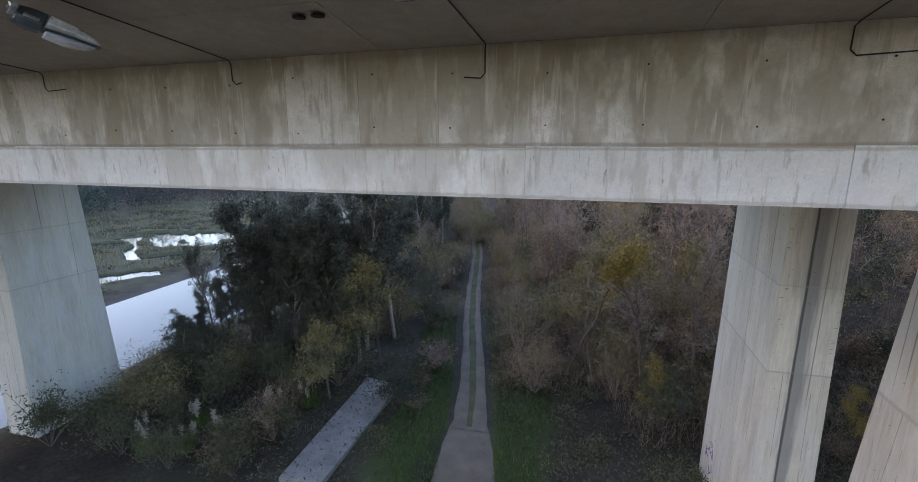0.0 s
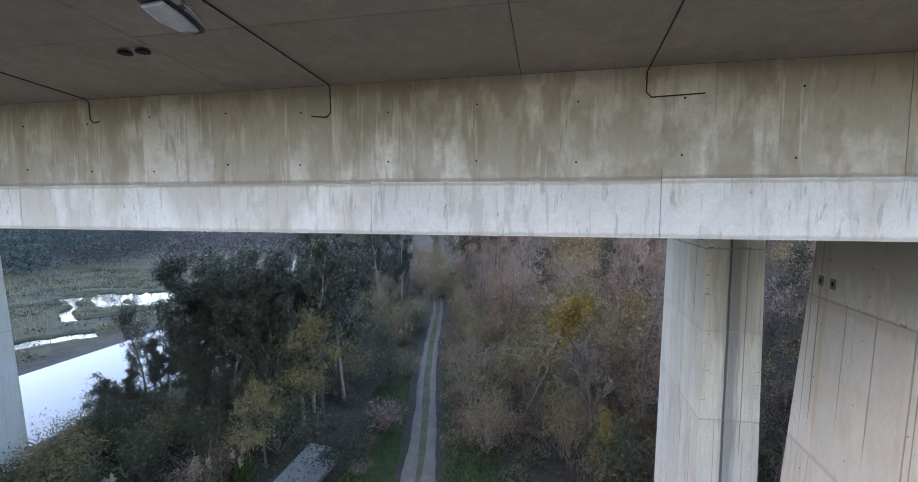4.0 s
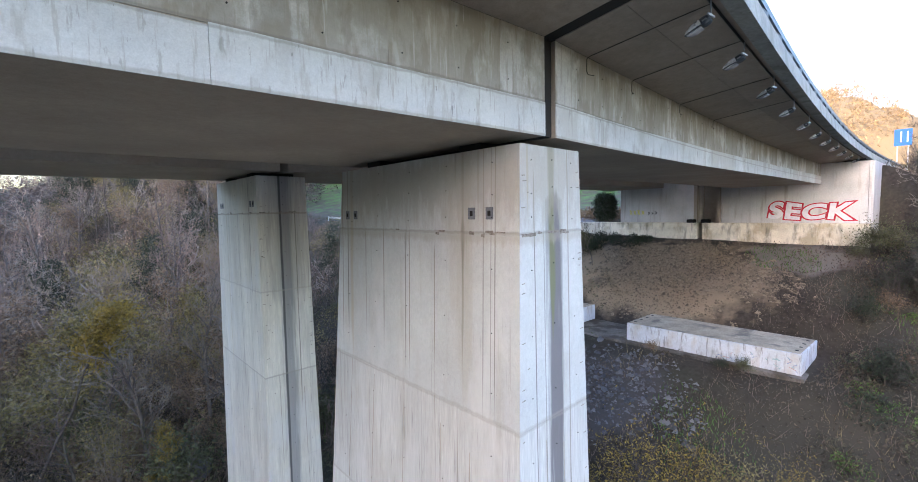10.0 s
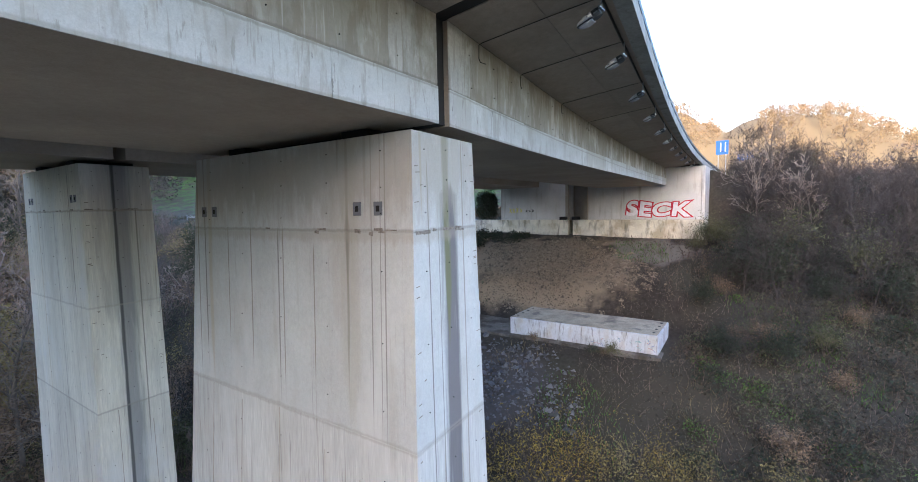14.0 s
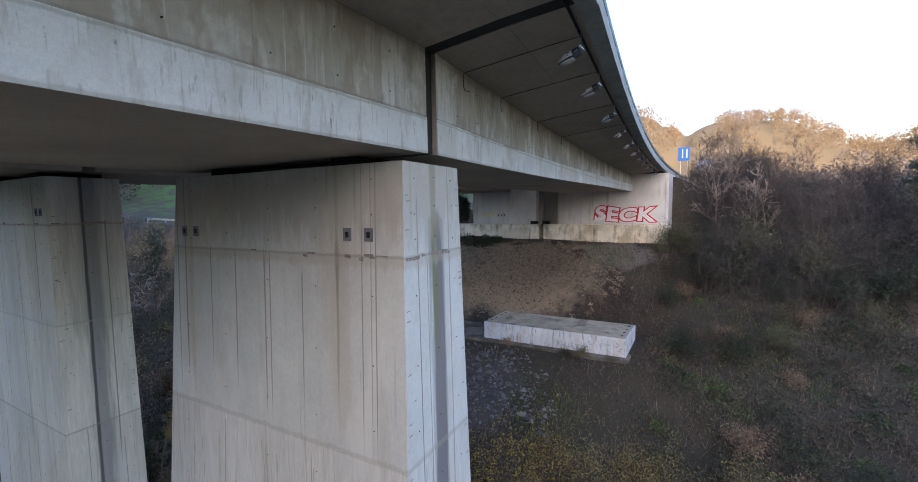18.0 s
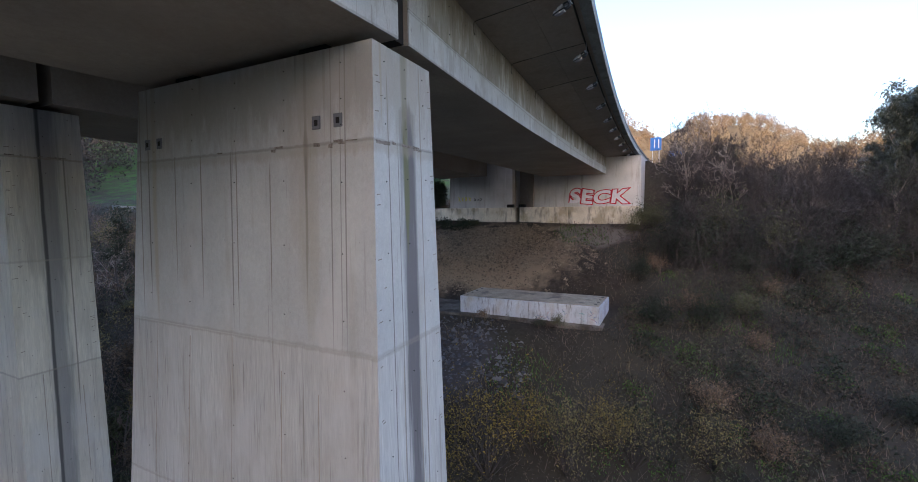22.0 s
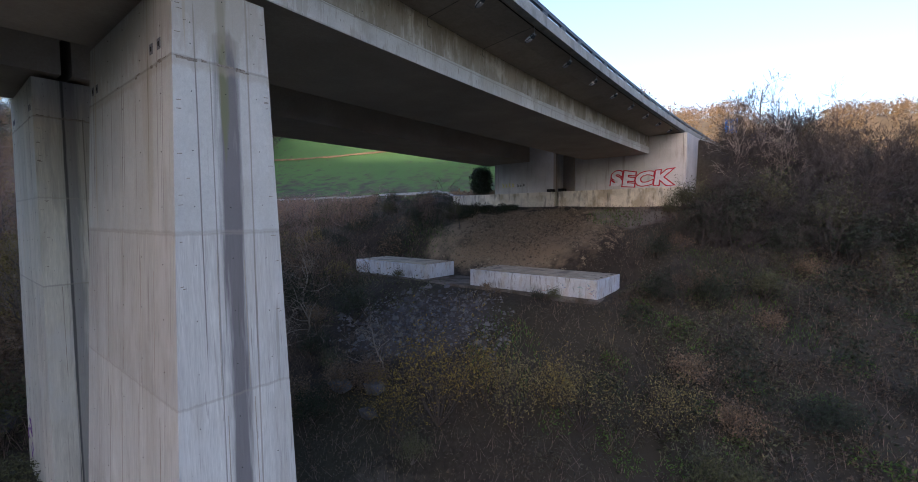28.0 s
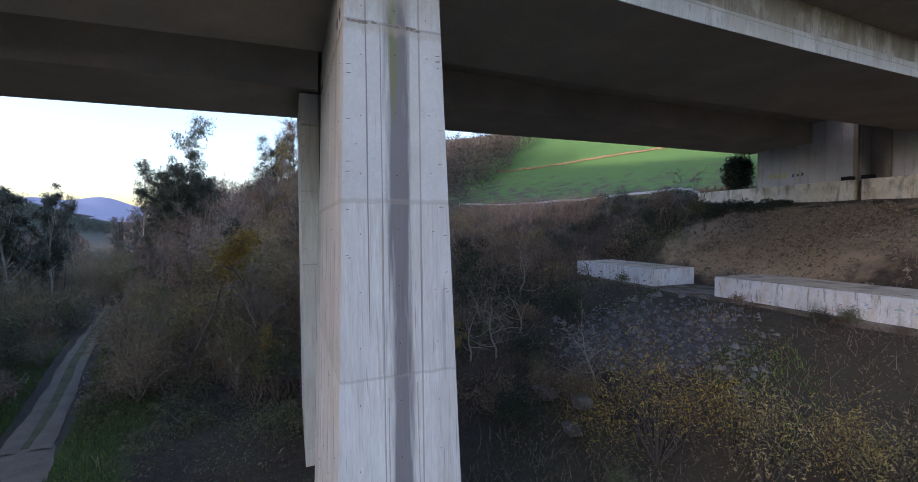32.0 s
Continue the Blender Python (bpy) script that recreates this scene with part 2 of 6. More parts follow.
def ground(x, y):
    """The height of the land."""
    x, y = np.asarray(x, float), np.asarray(y, float)
    t, c = toe(y), crest(y)
    s = np.clip((x - t) / np.maximum(c - t, 1.0), 0, 1)
    rise = np.interp(y, [-60, 0, 6, 31, 35, 85, 140, 300], [13, 14.2, 14.2, 14.4, 16.0, 15.5, 15, 28])
    z = -3.5 + rise * (0.82 * s + 0.18 * step(0, 1, s))
    z = z + 0.35 * wavy(x, y, 5.0) * np.clip(s * (1 - s) * 4, 0, 1)
    # the land behind the crest
    d = np.maximum(x - c, 0)
    z = z + 0.02 * d + 44 * step(18, 190, d) * step(25, 75, y) + 0.6 * wavy(x, y, 30) * step(10, 60, d)
    z = z + 15 * np.exp(-((x - 13) / 15) ** 2 - ((y - 98) / 34) ** 2)
    # level shelves for the two concrete blocks
    shelf = np.exp(-((x - 34.4) / 4.0) ** 4) * np.exp(-((y - 17.5) / 16.5) ** 6)
    z = z * (1 - shelf) + (4.25 + 0.1 * wavy(x, y, 3)) * shelf
    # the river and its marsh
    w = x + 0.6 * np.maximum(y - 95, 0)
    z = z + np.where(w < -36, -2.4 * np.clip((-38 - w) / 6.0, 0, 1), 0)
    z = z + np.where(w < -58, 0.96 * np.clip((-58 - w) / 3.0, 0, 1), 0)
    z = z + np.where(w < -66, (0.35 + 0.25 * wavy(x, y, 3.1, 2.0)) * np.clip((-66 - w) / 3.0, 0, 1), 0)
    z = z - 1.6 * marsh_water(x, y)
    z = z + np.where(w < -165, 1.5 * np.clip((-165 - w) / 10.0, 0, 1), 0)
    z = z + 0.12 * wavy(x, y, 2.3, 4) * (x > -40)
    # the road bank behind the abutment
    z = np.where(x > 55, np.maximum(z, 17.3 - np.maximum(np.maximum(0.6 * (4.5 - y), 1.3 * (y - 26)), 0)), z)
    # the far slopes
    z = z + 78 * step(260, 620, x) * (0.75 + 0.25 * wavy(x, y, 120)) * step(-520, -120, -np.abs(y + 110))
    z = z + 46 * step(300, 560, x) * np.exp(-((y + 0.045 * x) / 62) ** 4) * (0.88 + 0.12 * wavy(x, y, 60, 2))
    u = 0.8 * y - 0.6 * x
    z = z + 50 * step(180, 420, -x) * step(200, -100, y) + 60 * step(380, 850, u) * step(-100, 120, -0.8 * x - 0.3 * y) + 60 * step(900, 1500, np.hypot(x, y)) * (0.8 + 0.3 * wavy(x, y, 200, 3))
    # unseen ridge, added to keep the low sun off the valley
    z = z + 66 * np.exp(-(((x * 0.951 + y * 0.309) + 230) / 60) ** 4) * np.exp(-((0.309 * x - 0.951 * y + 60) / 215) ** 6)
    return z


GX = np.concatenate([np.linspace(-1500, -200, 40)[:-1], np.linspace(-200, -112, 50)[:-1], np.linspace(-112, -64, 120)[:-1], np.linspace(-64, 70, 150)[:-1], np.linspace(70, 160, 45)[:-1], np.linspace(160, 1500, 60)])
GY = np.concatenate([np.linspace(-900, -60, 30)[:-1], np.linspace(-60, 110, 190)[:-1], np.linspace(110, 260, 70)[:-1], np.linspace(260, 1500, 60)])


def build_ground():
    X, Y = np.meshgrid(GX, GY)
    Z = ground(X, Y)
    n, m = len(GX), len(GY)
    idx = np.arange(n * m).reshape(m, n)
    f = np.stack([idx[:-1, :-1], idx[:-1, 1:], idx[1:, 1:], idx[1:, :-1]], -1).reshape(-1, 4)
    ob = put("ground", np.stack([X, Y, Z], -1).reshape(-1, 3).tolist(), f.tolist(), M_GROUND, smooth=True)
    return tagged(ob, "sloping valley ground with brown soil, scree and grass", "ground", kind="structure")


TAN, PALE = (0.27, 0.235, 0.17), (0.52, 0.51, 0.48)
# first two zones: pale, mostly unseen ground added to bounce light onto the bridge
M_GROUND = mat("soil_and_grass", (0.048, 0.037, 0.027), grain=[(0.25, 0.35), (4.0, 0.4)], stain=[(0.12, 0.45, 0.6, (0.05, 0.05, 0.025), 0.5, (1, 1, 1))], bump=0.8, bump_scale=5,
               zones=[((-8.0, 3.0), (26.0, 15.0), (0.19, 0.155, 0.115), 0.95), ((-5.0, -38.0), (48.0, 26.0), (0.11, 0.10, 0.06), 0.9), ((42.8, 18.5), (6.5, 9.5), (0.30, 0.225, 0.145), 0.9), ((46.5, 9.0), (3.0, 4.0), (0.24, 0.21, 0.18), 0.7), ((26.8, 16.0), (3.8, 5.5), (0.11, 0.098, 0.095), 0.6), ((28.0, -4.0), (14.0, 15.0), (0.052, 0.043, 0.028), 0.8), ((-3.0, 24.0), (2.6, 8.0), (0.06, 0.085, 0.02), 0.6), ((-10.5, 27.0), (2.2, 9.0), (0.05, 0.075, 0.02), 0.6),
                      ((160.0, 130.0), (105.0, 95.0), (0.05, 0.11, 0.022), 1.0), ((-330.0, 520.0), (170.0, 190.0), (0.055, 0.065, 0.038), 0.8), ((-110.0, 60.0), (48.0, 130.0), (0.085, 0.082, 0.042), 0.9), ((-59.0, 40.0), (4.0, 200.0), (0.07, 0.06, 0.055), 0.9), ((520.0, 60.0), (260.0, 700.0), (0.16, 0.115, 0.055), 0.9)])
M_CON = mat("girder_concrete", PALE, 0.85, rand=0.05, grain=[(0.7, 0.12), (14.0, 0.10)], bump=0.15,
            stain=[(1.6, 0.54, 0.62, TAN, 0.6, (1.4, 1.4, 0.5), ("rand", 0.25)), (5.0, 0.62, 0.72, (0.72, 0.71, 0.68), 0.5, (1, 1, 0.10))])
M_EDGE = mat("weathered_edge_concrete", (0.30, 0.31, 0.29), 0.9, grain=[(0.8, 0.15), (12.0, 0.12)], bump=0.15,
             stain=[(1.3, 0.5, 0.64, (0.17, 0.18, 0.16), 0.6, (1, 1, 0.6)), (5.0, 0.6, 0.7, (0.13, 0.12, 0.10), 0.5, (1, 1, 0.2))])
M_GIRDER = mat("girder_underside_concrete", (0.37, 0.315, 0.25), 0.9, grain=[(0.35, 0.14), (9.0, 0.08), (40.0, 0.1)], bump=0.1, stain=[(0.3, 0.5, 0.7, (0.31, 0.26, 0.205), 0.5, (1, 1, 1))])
M_WEB = mat("web_concrete", (0.54, 0.525, 0.48), 0.85, rand=0.05, grain=[(0.9, 0.12), (16.0, 0.09), (60.0, 0.12)], bump=0.25,
            stain=[(0.62, 0.42, 0.53, (0.275, 0.245, 0.185), 0.74, (1, 1, 0.75), ("rand", 0.2)), (2.4, 0.50, 0.56, (0.24, 0.21, 0.155), 0.5, (1, 1, 0.33)), (4.2, 0.56, 0.64, (0.54, 0.53, 0.49), 0.35, (1, 1, 0.25)), (9.0, 0.63, 0.69, (0.58, 0.565, 0.52), 0.3, (1, 1, 0.13)), (7.0, 0.66, 0.72, (0.17, 0.145, 0.11), 0.5, (1, 1, 0.14)), (14.0, 0.57, 0.63, (0.30, 0.27, 0.21), 0.5, (1, 1, 0.07)), (11.0, 0.60, 0.66, (0.62, 0.61, 0.57), 0.4, (1, 1, 0.06)), (30.0, 0.73, 0.76, (0.08, 0.07, 0.06), 0.6, (1, 1, 0.6))],
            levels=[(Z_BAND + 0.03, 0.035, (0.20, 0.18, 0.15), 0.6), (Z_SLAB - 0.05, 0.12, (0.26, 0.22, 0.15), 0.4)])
M_BAND = mat("pale_band_concrete", (0.58, 0.59, 0.57), 0.85, rand=0.09, grain=[(0.8, 0.10), (14.0, 0.05), (60.0, 0.08)], bump=0.25,
             stain=[(0.9, 0.50, 0.60, (0.40, 0.385, 0.34), 0.6, (1, 1, 0.5), ("rand", 0.3)), (16.0, 0.58, 0.64, (0.36, 0.345, 0.30), 0.5, (1, 1, 0.08)), (4.0, 0.56, 0.64, (0.38, 0.365, 0.32), 0.55, (1, 1, 0.25)), (9.0, 0.62, 0.67, (0.27, 0.255, 0.22), 0.5, (1, 1, 0.22)), (13.0, 0.675, 0.71, (0.16, 0.15, 0.13), 0.6, (1, 1, 0.28)), (3.0, 0.62, 0.70, (0.68, 0.68, 0.66), 0.5, (1, 1, 0.4))],
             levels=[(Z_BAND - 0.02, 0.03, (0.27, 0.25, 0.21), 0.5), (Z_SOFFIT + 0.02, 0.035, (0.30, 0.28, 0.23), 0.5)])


def pier_mat(name, base, bands, levels, boards=0.0):
    return mat(name, base, 0.85, rand=0.04, grain=[(0.5, 0.12), (14.0, 0.06 + boards * 0.1), (55.0, 0.08 + boards * 0.1)], bump=0.3, bump_scale=9, stretch=(1, 1, 0.05 if boards else 0.7),
               stain=[(0.7, 0.48, 0.66, (0.40, 0.365, 0.30), 0.4, (1.4, 1.4, 0.35)), (2.2, 0.60, 0.70, (0.34, 0.305, 0.25), 0.3, (1, 1, 0.05)), (7.0, 0.63 - boards * 0.06, 0.69 - boards * 0.06, (0.22, 0.19, 0.15), 0.22 + boards * 0.36, (1, 1, 0.03)), (13.0, 0.66 - boards * 0.05, 0.70 - boards * 0.05, (0.14, 0.125, 0.11), 0.3 + boards * 0.4, (1, 1, 0.025)),
                      (0.8, 0.52, 0.66, (0.62, 0.61, 0.58), 0.55, (1, 1, 0.5)), (26.0, 0.70, 0.74, (0.12, 0.10, 0.09), 0.6, (1, 1, 0.5))], bands=bands, levels=levels)


DIRT, GRIME, RUST = (0.115, 0.10, 0.085), (0.20, 0.17, 0.13), (0.40, 0.31, 0.17)
END_STAINS = [(9.78, 0.34, (0.125, 0.115, 0.12), 0.85, (-12, 14.2)), (9.68, 0.15, (0.18, 0.19, 0.09), 0.8, (11.2, 17)), (9.05, 0.022, DIRT, 0.7, (6, 14.6)), (9.38, 0.018, DIRT, 0.6, (-9, 13.4)), (10.3, 0.03, GRIME, 0.6, (2, 15.2)), (8.85, 0.05, RUST, 0.5, (13.5, 15.3))]
FACE_STAINS = [(6.33, 0.020, DIRT, 0.6, (9.3, 15.3), "Y"), (6.45, 0.016, DIRT, 0.5, (9.3, 15.3), "Y"), (6.68, 0.018, DIRT, 0.55, (9.3, 15.3), "Y"), (6.85, 0.05, GRIME, 0.4, (13.6, 15.3), "Y"), (7.34, 0.045, DIRT, 0.5, (10.2, 15.3), "Y"), (7.34, 0.10, DIRT, 0.5, (12.2, 13.6), "Y"), (7.28, 0.30, (0.40, 0.365, 0.275), 0.35, (9.5, 15.3), "Y"), (8.37, 0.022, GRIME, 0.7, (9.8, 13.0), "Y"), (9.42, 0.022, GRIME, 0.7, (9.5, 13.4), "Y"), (9.6, 0.03, DIRT, 0.6, (9.5, 13.4), "Y"),
               (10.66, 0.026, GRIME, 0.7, (9.9, 13.4), "Y"), (11.65, 0.022, GRIME, 0.7, (10.2, 13.4), "Y"), (12.5, 0.12, RUST, 0.4, (9.5, 15.3), "Y"), (12.75, 0.035, DIRT, 0.65, (9.8, 15.3), "Y"), (13.1, 0.03, GRIME, 0.7, (9.5, 15.3), "Y"), (7.6, 0.10, DIRT, 0.6, (14.6, 15.3), "Y"), (10.6, 0.14, GRIME, 0.5, (14.6, 15.3), "Y")]
# the last level paints the deck's shade together with grime over the pier top
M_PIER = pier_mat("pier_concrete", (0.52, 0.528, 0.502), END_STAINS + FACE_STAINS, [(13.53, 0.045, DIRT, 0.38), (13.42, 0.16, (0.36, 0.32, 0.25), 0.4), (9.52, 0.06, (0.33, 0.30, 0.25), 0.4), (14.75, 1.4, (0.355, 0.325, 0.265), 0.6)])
M_PIER_LOW = pier_mat("board_marked_pier_concrete", (0.55, 0.545, 0.51), END_STAINS, [(9.48, 0.05, (0.33, 0.30, 0.25), 0.4), (5.43, 0.05, (0.31, 0.28, 0.23), 0.4)], 0.5)
M_PIER_FAR = pier_mat("far_pier_concrete", (0.62, 0.59, 0.50), [(9.1, 0.98, (0.33, 0.31, 0.27), 0.55, (9.5, 17)), (9.1, 0.34, (0.17, 0.175, 0.18), 0.65, (-9, 17)), (8.9, 0.07, (0.05, 0.05, 0.05), 0.8, (-9, 17)), (9.55, 0.03, DIRT, 0.6, (5, 14)), (20.6, 0.04, DIRT, 0.6, (10, 15.3), "Y"), (22.3, 0.03, GRIME, 0.6, (6, 14), "Y"), (24.2, 0.05, RUST, 0.5, (6, 15.3), "Y")], [(14.08, 0.05, (0.24, 0.20, 0.15), 0.5), (10.73, 0.05, (0.33, 0.30, 0.25), 0.4), (7.03, 0.05, (0.30, 0.27, 0.23), 0.45)], 0.35)
M_WALL = mat("abutment_concrete", (0.55, 0.54, 0.53), 0.9, rand=0.05, grain=[(0.6, 0.12), (10, 0.1)], bump=0.15, stain=[(2.0, 0.55, 0.7, (0.25, 0.21, 0.15), 0.5, (1, 1, 0.12))])
M_LEDGE = mat("stained_ledge_concrete", (0.70, 0.65, 0.54), 0.9, rand=0.1, grain=[(0.7, 0.2), (10, 0.1)], bump=0.2, stain=[(0.6, 0.5, 0.62, (0.33, 0.26, 0.14), 0.6, (1, 1, 0.8)), (2.2, 0.52, 0.66, (0.10, 0.09, 0.07), 0.6, (1, 1, 0.25))])
M_BLOCK = mat("block_concrete", (0.54, 0.57, 0.61), 0.9, grain=[(0.8, 0.12), (9, 0.1)], bump=0.2, stain=[(1.2, 0.5, 0.66, (0.42, 0.33, 0.22), 0.45, (1, 1, 0.5)), (2.5, 0.54, 0.66, (0.20, 0.18, 0.16), 0.6, (1, 1, 0.3)), (6.0, 0.58, 0.66, (0.13, 0.12, 0.11), 0.6, (1, 1, 0.15))])
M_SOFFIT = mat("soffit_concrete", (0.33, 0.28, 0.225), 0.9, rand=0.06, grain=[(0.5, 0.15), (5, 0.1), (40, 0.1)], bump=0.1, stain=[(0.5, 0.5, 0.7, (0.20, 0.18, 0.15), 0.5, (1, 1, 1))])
# near black that stands for the shade inside open joints
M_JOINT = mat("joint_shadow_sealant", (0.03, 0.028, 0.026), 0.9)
# near black: painted shade of the flat hole discs, also plain black parts
M_DARK = mat("dark_hole_grime", (0.02, 0.018, 0.016), 0.9)
M_CABLE = mat("black_cable", (0.015, 0.015, 0.015), 0.6)
M_STEEL = mat("galvanised_steel", (0.42, 0.44, 0.46), 0.45, metal=0.8, grain=[(6, 0.1)])
M_RAIL = mat("painted_rail_steel", (0.05, 0.06, 0.07), 0.5, 0.4)
M_WHITE = mat("lamp_housing_white", (0.55, 0.56, 0.58), 0.45, 0.5, grain=[(5, 0.25), (22, 0.2)], stain=[(9, 0.58, 0.64, (0.05, 0.05, 0.06), 0.8, (1, 1, 1))])
M_LENS = mat("lamp_glass_grey", (0.42, 0.42, 0.46), 0.2, 0.6, grain=[(4, 0.2)])
M_WATER = mat("river_water", (0.03, 0.035, 0.03), 0.06, 0.5, bump=0.03, bump_scale=1.5)
build_ground()
water = put("water", [(-900, -900, -5.0), (-37, -900, -5.0), (-37, 1400, -5.0), (-900, 1400, -5.0)], [(0, 1, 2, 3)], M_WATER)
tagged(water, "calm grey river and marsh pools reflecting the sky", "water", kind="structure")


# ---- the bridge ----
def deck(name, y_web, x_from, x_to, widths, lift, skew, near, label):
    """A deck on its box girder: widths west and east of the joint, lift above the plan's heights, skew of the joint."""
    d = thing(name, pose(0, 0, lift), label, "bridge deck", kind="structure")
    for a, b, width in ((x_from, JOINT0 + skew, widths[0]), (JOINT1 + skew, x_to, widths[1])):
        ring = []
        for x in np.linspace(a, b, 2 if a < 0 else 18):
            o, zs = y_web + off(x), Z_SOFFIT + rise(x)
            ring.append([(x, o, zs), (x, o, Z_SLAB), (x, o + width, Z_SLAB), (x, o + width, zs)])
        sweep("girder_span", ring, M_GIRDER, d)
    xs = [x_from, -10, 0, 5, JOINT0, JOINT1, 11, 13, 15, 17.5, 20, 23, 26, 29, 32, 35, 38, 41, 44, 47, x_to, 56, 61.7, 80, 140]
    ring = []
    width = widths[0] - 0.4
    for x in xs:
        o = y_web + off(x)
        zk = Z_SLAB + 0.62 * (Z_EDGE - Z_SLAB) + 0.02
        ring.append([(x, o - 3.05, Z_EDGE + 0.02), (x, o - 1.55, zk), (x, o, Z_SLAB + 0.02), (x, o + width, Z_SLAB + 0.02), (x, o + width + 1.55, zk), (x, o + width + 2.6, Z_EDGE + 0.02), (x, o + width + 2.6, Z_EDGE + 0.3), (x, o - 3.05, Z_EDGE + 0.3)])
    # the near slab is joint black, so shade is painted into the plank gaps
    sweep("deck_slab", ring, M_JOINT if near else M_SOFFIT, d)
    for side in (-1, 1):
        ring = []
        for x in xs:
            y = (y_web - 3.05 if side < 0 else y_web + width + 2.6) + off(x)
            a, b = (y - 0.10, y + 0.22) if side < 0 else (y - 0.22, y + 0.10)
            ring.append([(x, a, Z_EDGE - 0.12), (x, b, Z_EDGE - 0.12), (x, b, Z_EDGE + 0.42), (x, a + 0.06 * (side < 0), Z_EDGE + 0.42)])
        sweep("edge_beam", ring, M_EDGE, d)
    return d


near_deck = deck("bridge_deck_near", 5.6, -80, X_ABUT + 1.0, (7.55, 6.7), 0.0, 0.0, True, "grey concrete road bridge deck on a stained box girder")
far_deck = deck("bridge_deck_far", 19.1, -80, X_ABUT + 1.0, (6.7, 6.5), 0.34, -0.45, False, "parallel grey concrete bridge deck on its own box girder")


def slanted(name, x0, x1, y0, y1, za, zb, thick, m, parent, out=True):
    """A flat slab piece from x0 to x1 that follows the bend, its height going from za at y0 to zb at y1."""
    a, b = off(x0), off(x1)
    low = [(x0, y0 + a, za), (x1, y0 + b, za), (x1, y1 + b, zb), (x0, y1 + a, zb)]
    return put(name, *hexa(low, [(x, y, z + thick) for x, y, z in low]), m, parent)


def build_near_details():
    rng = random.Random(4)
    # soffit planks between the girder and the edge
    g = 0.005
    x = -26.3
    while x < X_ABUT - 1:
        x2 = x + 3.98
        if x < JOINT0 < x2 or x < JOINT1 < x2:
            x2 = JOINT0 if x < JOINT0 else x2
        if x2 > X_ABUT + 1:
            x2 = X_ABUT + 1
        zm = Z_SLAB + (Z_EDGE - Z_SLAB) * 0.62
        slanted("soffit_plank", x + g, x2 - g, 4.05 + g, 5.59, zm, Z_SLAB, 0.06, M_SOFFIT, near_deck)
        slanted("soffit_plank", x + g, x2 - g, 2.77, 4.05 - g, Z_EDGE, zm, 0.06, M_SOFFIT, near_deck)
        x = JOINT1 if x2 == JOINT0 else x2
    # cast panels of the girder's side, and the paler band below
    x = -22.0
    edges = []
    while x < JOINT0 - 0.3:
        edges.append(x)
        x += rng.choice((1.2, 1.2, 2.4))
    edges.append(JOINT0)
    second = [JOINT1]
    while second[-1] < X_ABUT - 1.5:
        second.append(second[-1] + rng.choice((1.2, 2.4, 2.4)))
    second.append(X_ABUT)
    for run in (edges, second):
        for a, b in zip(run, run[1:]):
            p, q = off(a), off(b)
            e = 0.002
            k = 0.006 + rng.random() * 0.008
            low = [(a + e, 5.6 - k + p, Z_BAND + 0.01 + rise(a)), (b - e, 5.6 - k + q, Z_BAND + 0.01 + rise(b)), (b - e, 5.601 + q, Z_BAND + 0.01 + rise(b)), (a + e, 5.601 + p, Z_BAND + 0.01 + rise(a))]
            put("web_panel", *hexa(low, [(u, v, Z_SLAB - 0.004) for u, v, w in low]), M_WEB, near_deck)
    run = [-22.0]
    while run[-1] < X_ABUT - 2.5:
        nxt = run[-1] + rng.choice((2.4, 2.4, 3.6, 1.8))
        run.append(JOINT0 if run[-1] < JOINT0 - 0.1 and nxt > JOINT0 - 0.8 else nxt)
        if run[-1] == JOINT0:
            run.append(JOINT1)
    run.append(X_ABUT)
    for a, b in zip(run, run[1:]):
        if a == JOINT0:
            continue
        p, q, e, k = off(a), off(b), 0.003, 0.022 + rng.random() * 0.006
        low = [(a + e, 5.6 - k + p, Z_SOFFIT - 0.003 + rise(a)), (b - e, 5.6 - k + q, Z_SOFFIT - 0.003 + rise(b)), (b - e, 5.601 + q, Z_SOFFIT - 0.003 + rise(b)), (a + e, 5.601 + p, Z_SOFFIT - 0.003 + rise(a))]
        top = [(u, v, Z_BAND + rise(u) + rng.uniform(-0.02, 0.02)) for u, v, w in low]
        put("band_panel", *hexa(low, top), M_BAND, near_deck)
    # tie holes
    disc = bpy.data.meshes.new("tie_hole")
    bm = bmesh.new()
    bmesh.ops.create_cone(bm, cap_ends=True, segments=8, radius1=0.011, radius2=0.011, depth=0.02)
    bm.to_mesh(disc)
    bm.free()
    disc.materials.append(M_DARK)
    for i in range(46):
        for z in (16.42, 17.12):
            x = -20.6 + i * 1.2
            if JOINT0 - 0.1 < x < JOINT1 + 0.1:
                continue
            o = new("tie_hole", disc)
            o.parent = near_deck
            o.matrix_world = pose(x + rng.uniform(-0.05, 0.05), 5.588 + off(x), z + rng.uniform(-0.05, 0.05), 90, 0, 0)
    # rail on the edge beam
    for y0, d in ((2.62, near_deck),):
        ring = []
        for x in (-80, JOINT1, 13, 17, 21, 25, 29, 33, 37, 41, 45, 49, 53, 57, 61.7, 140):
            y = y0 + off(x)
            ring.append([(x, y - 0.07, 18.40), (x, y + 0.07, 18.40), (x, y + 0.07, 18.56), (x, y - 0.07, 18.56)])
        sweep("rail", ring, M_RAIL, d)
        me = None
        for i in range(45):
            x = -8 + i * 2.0
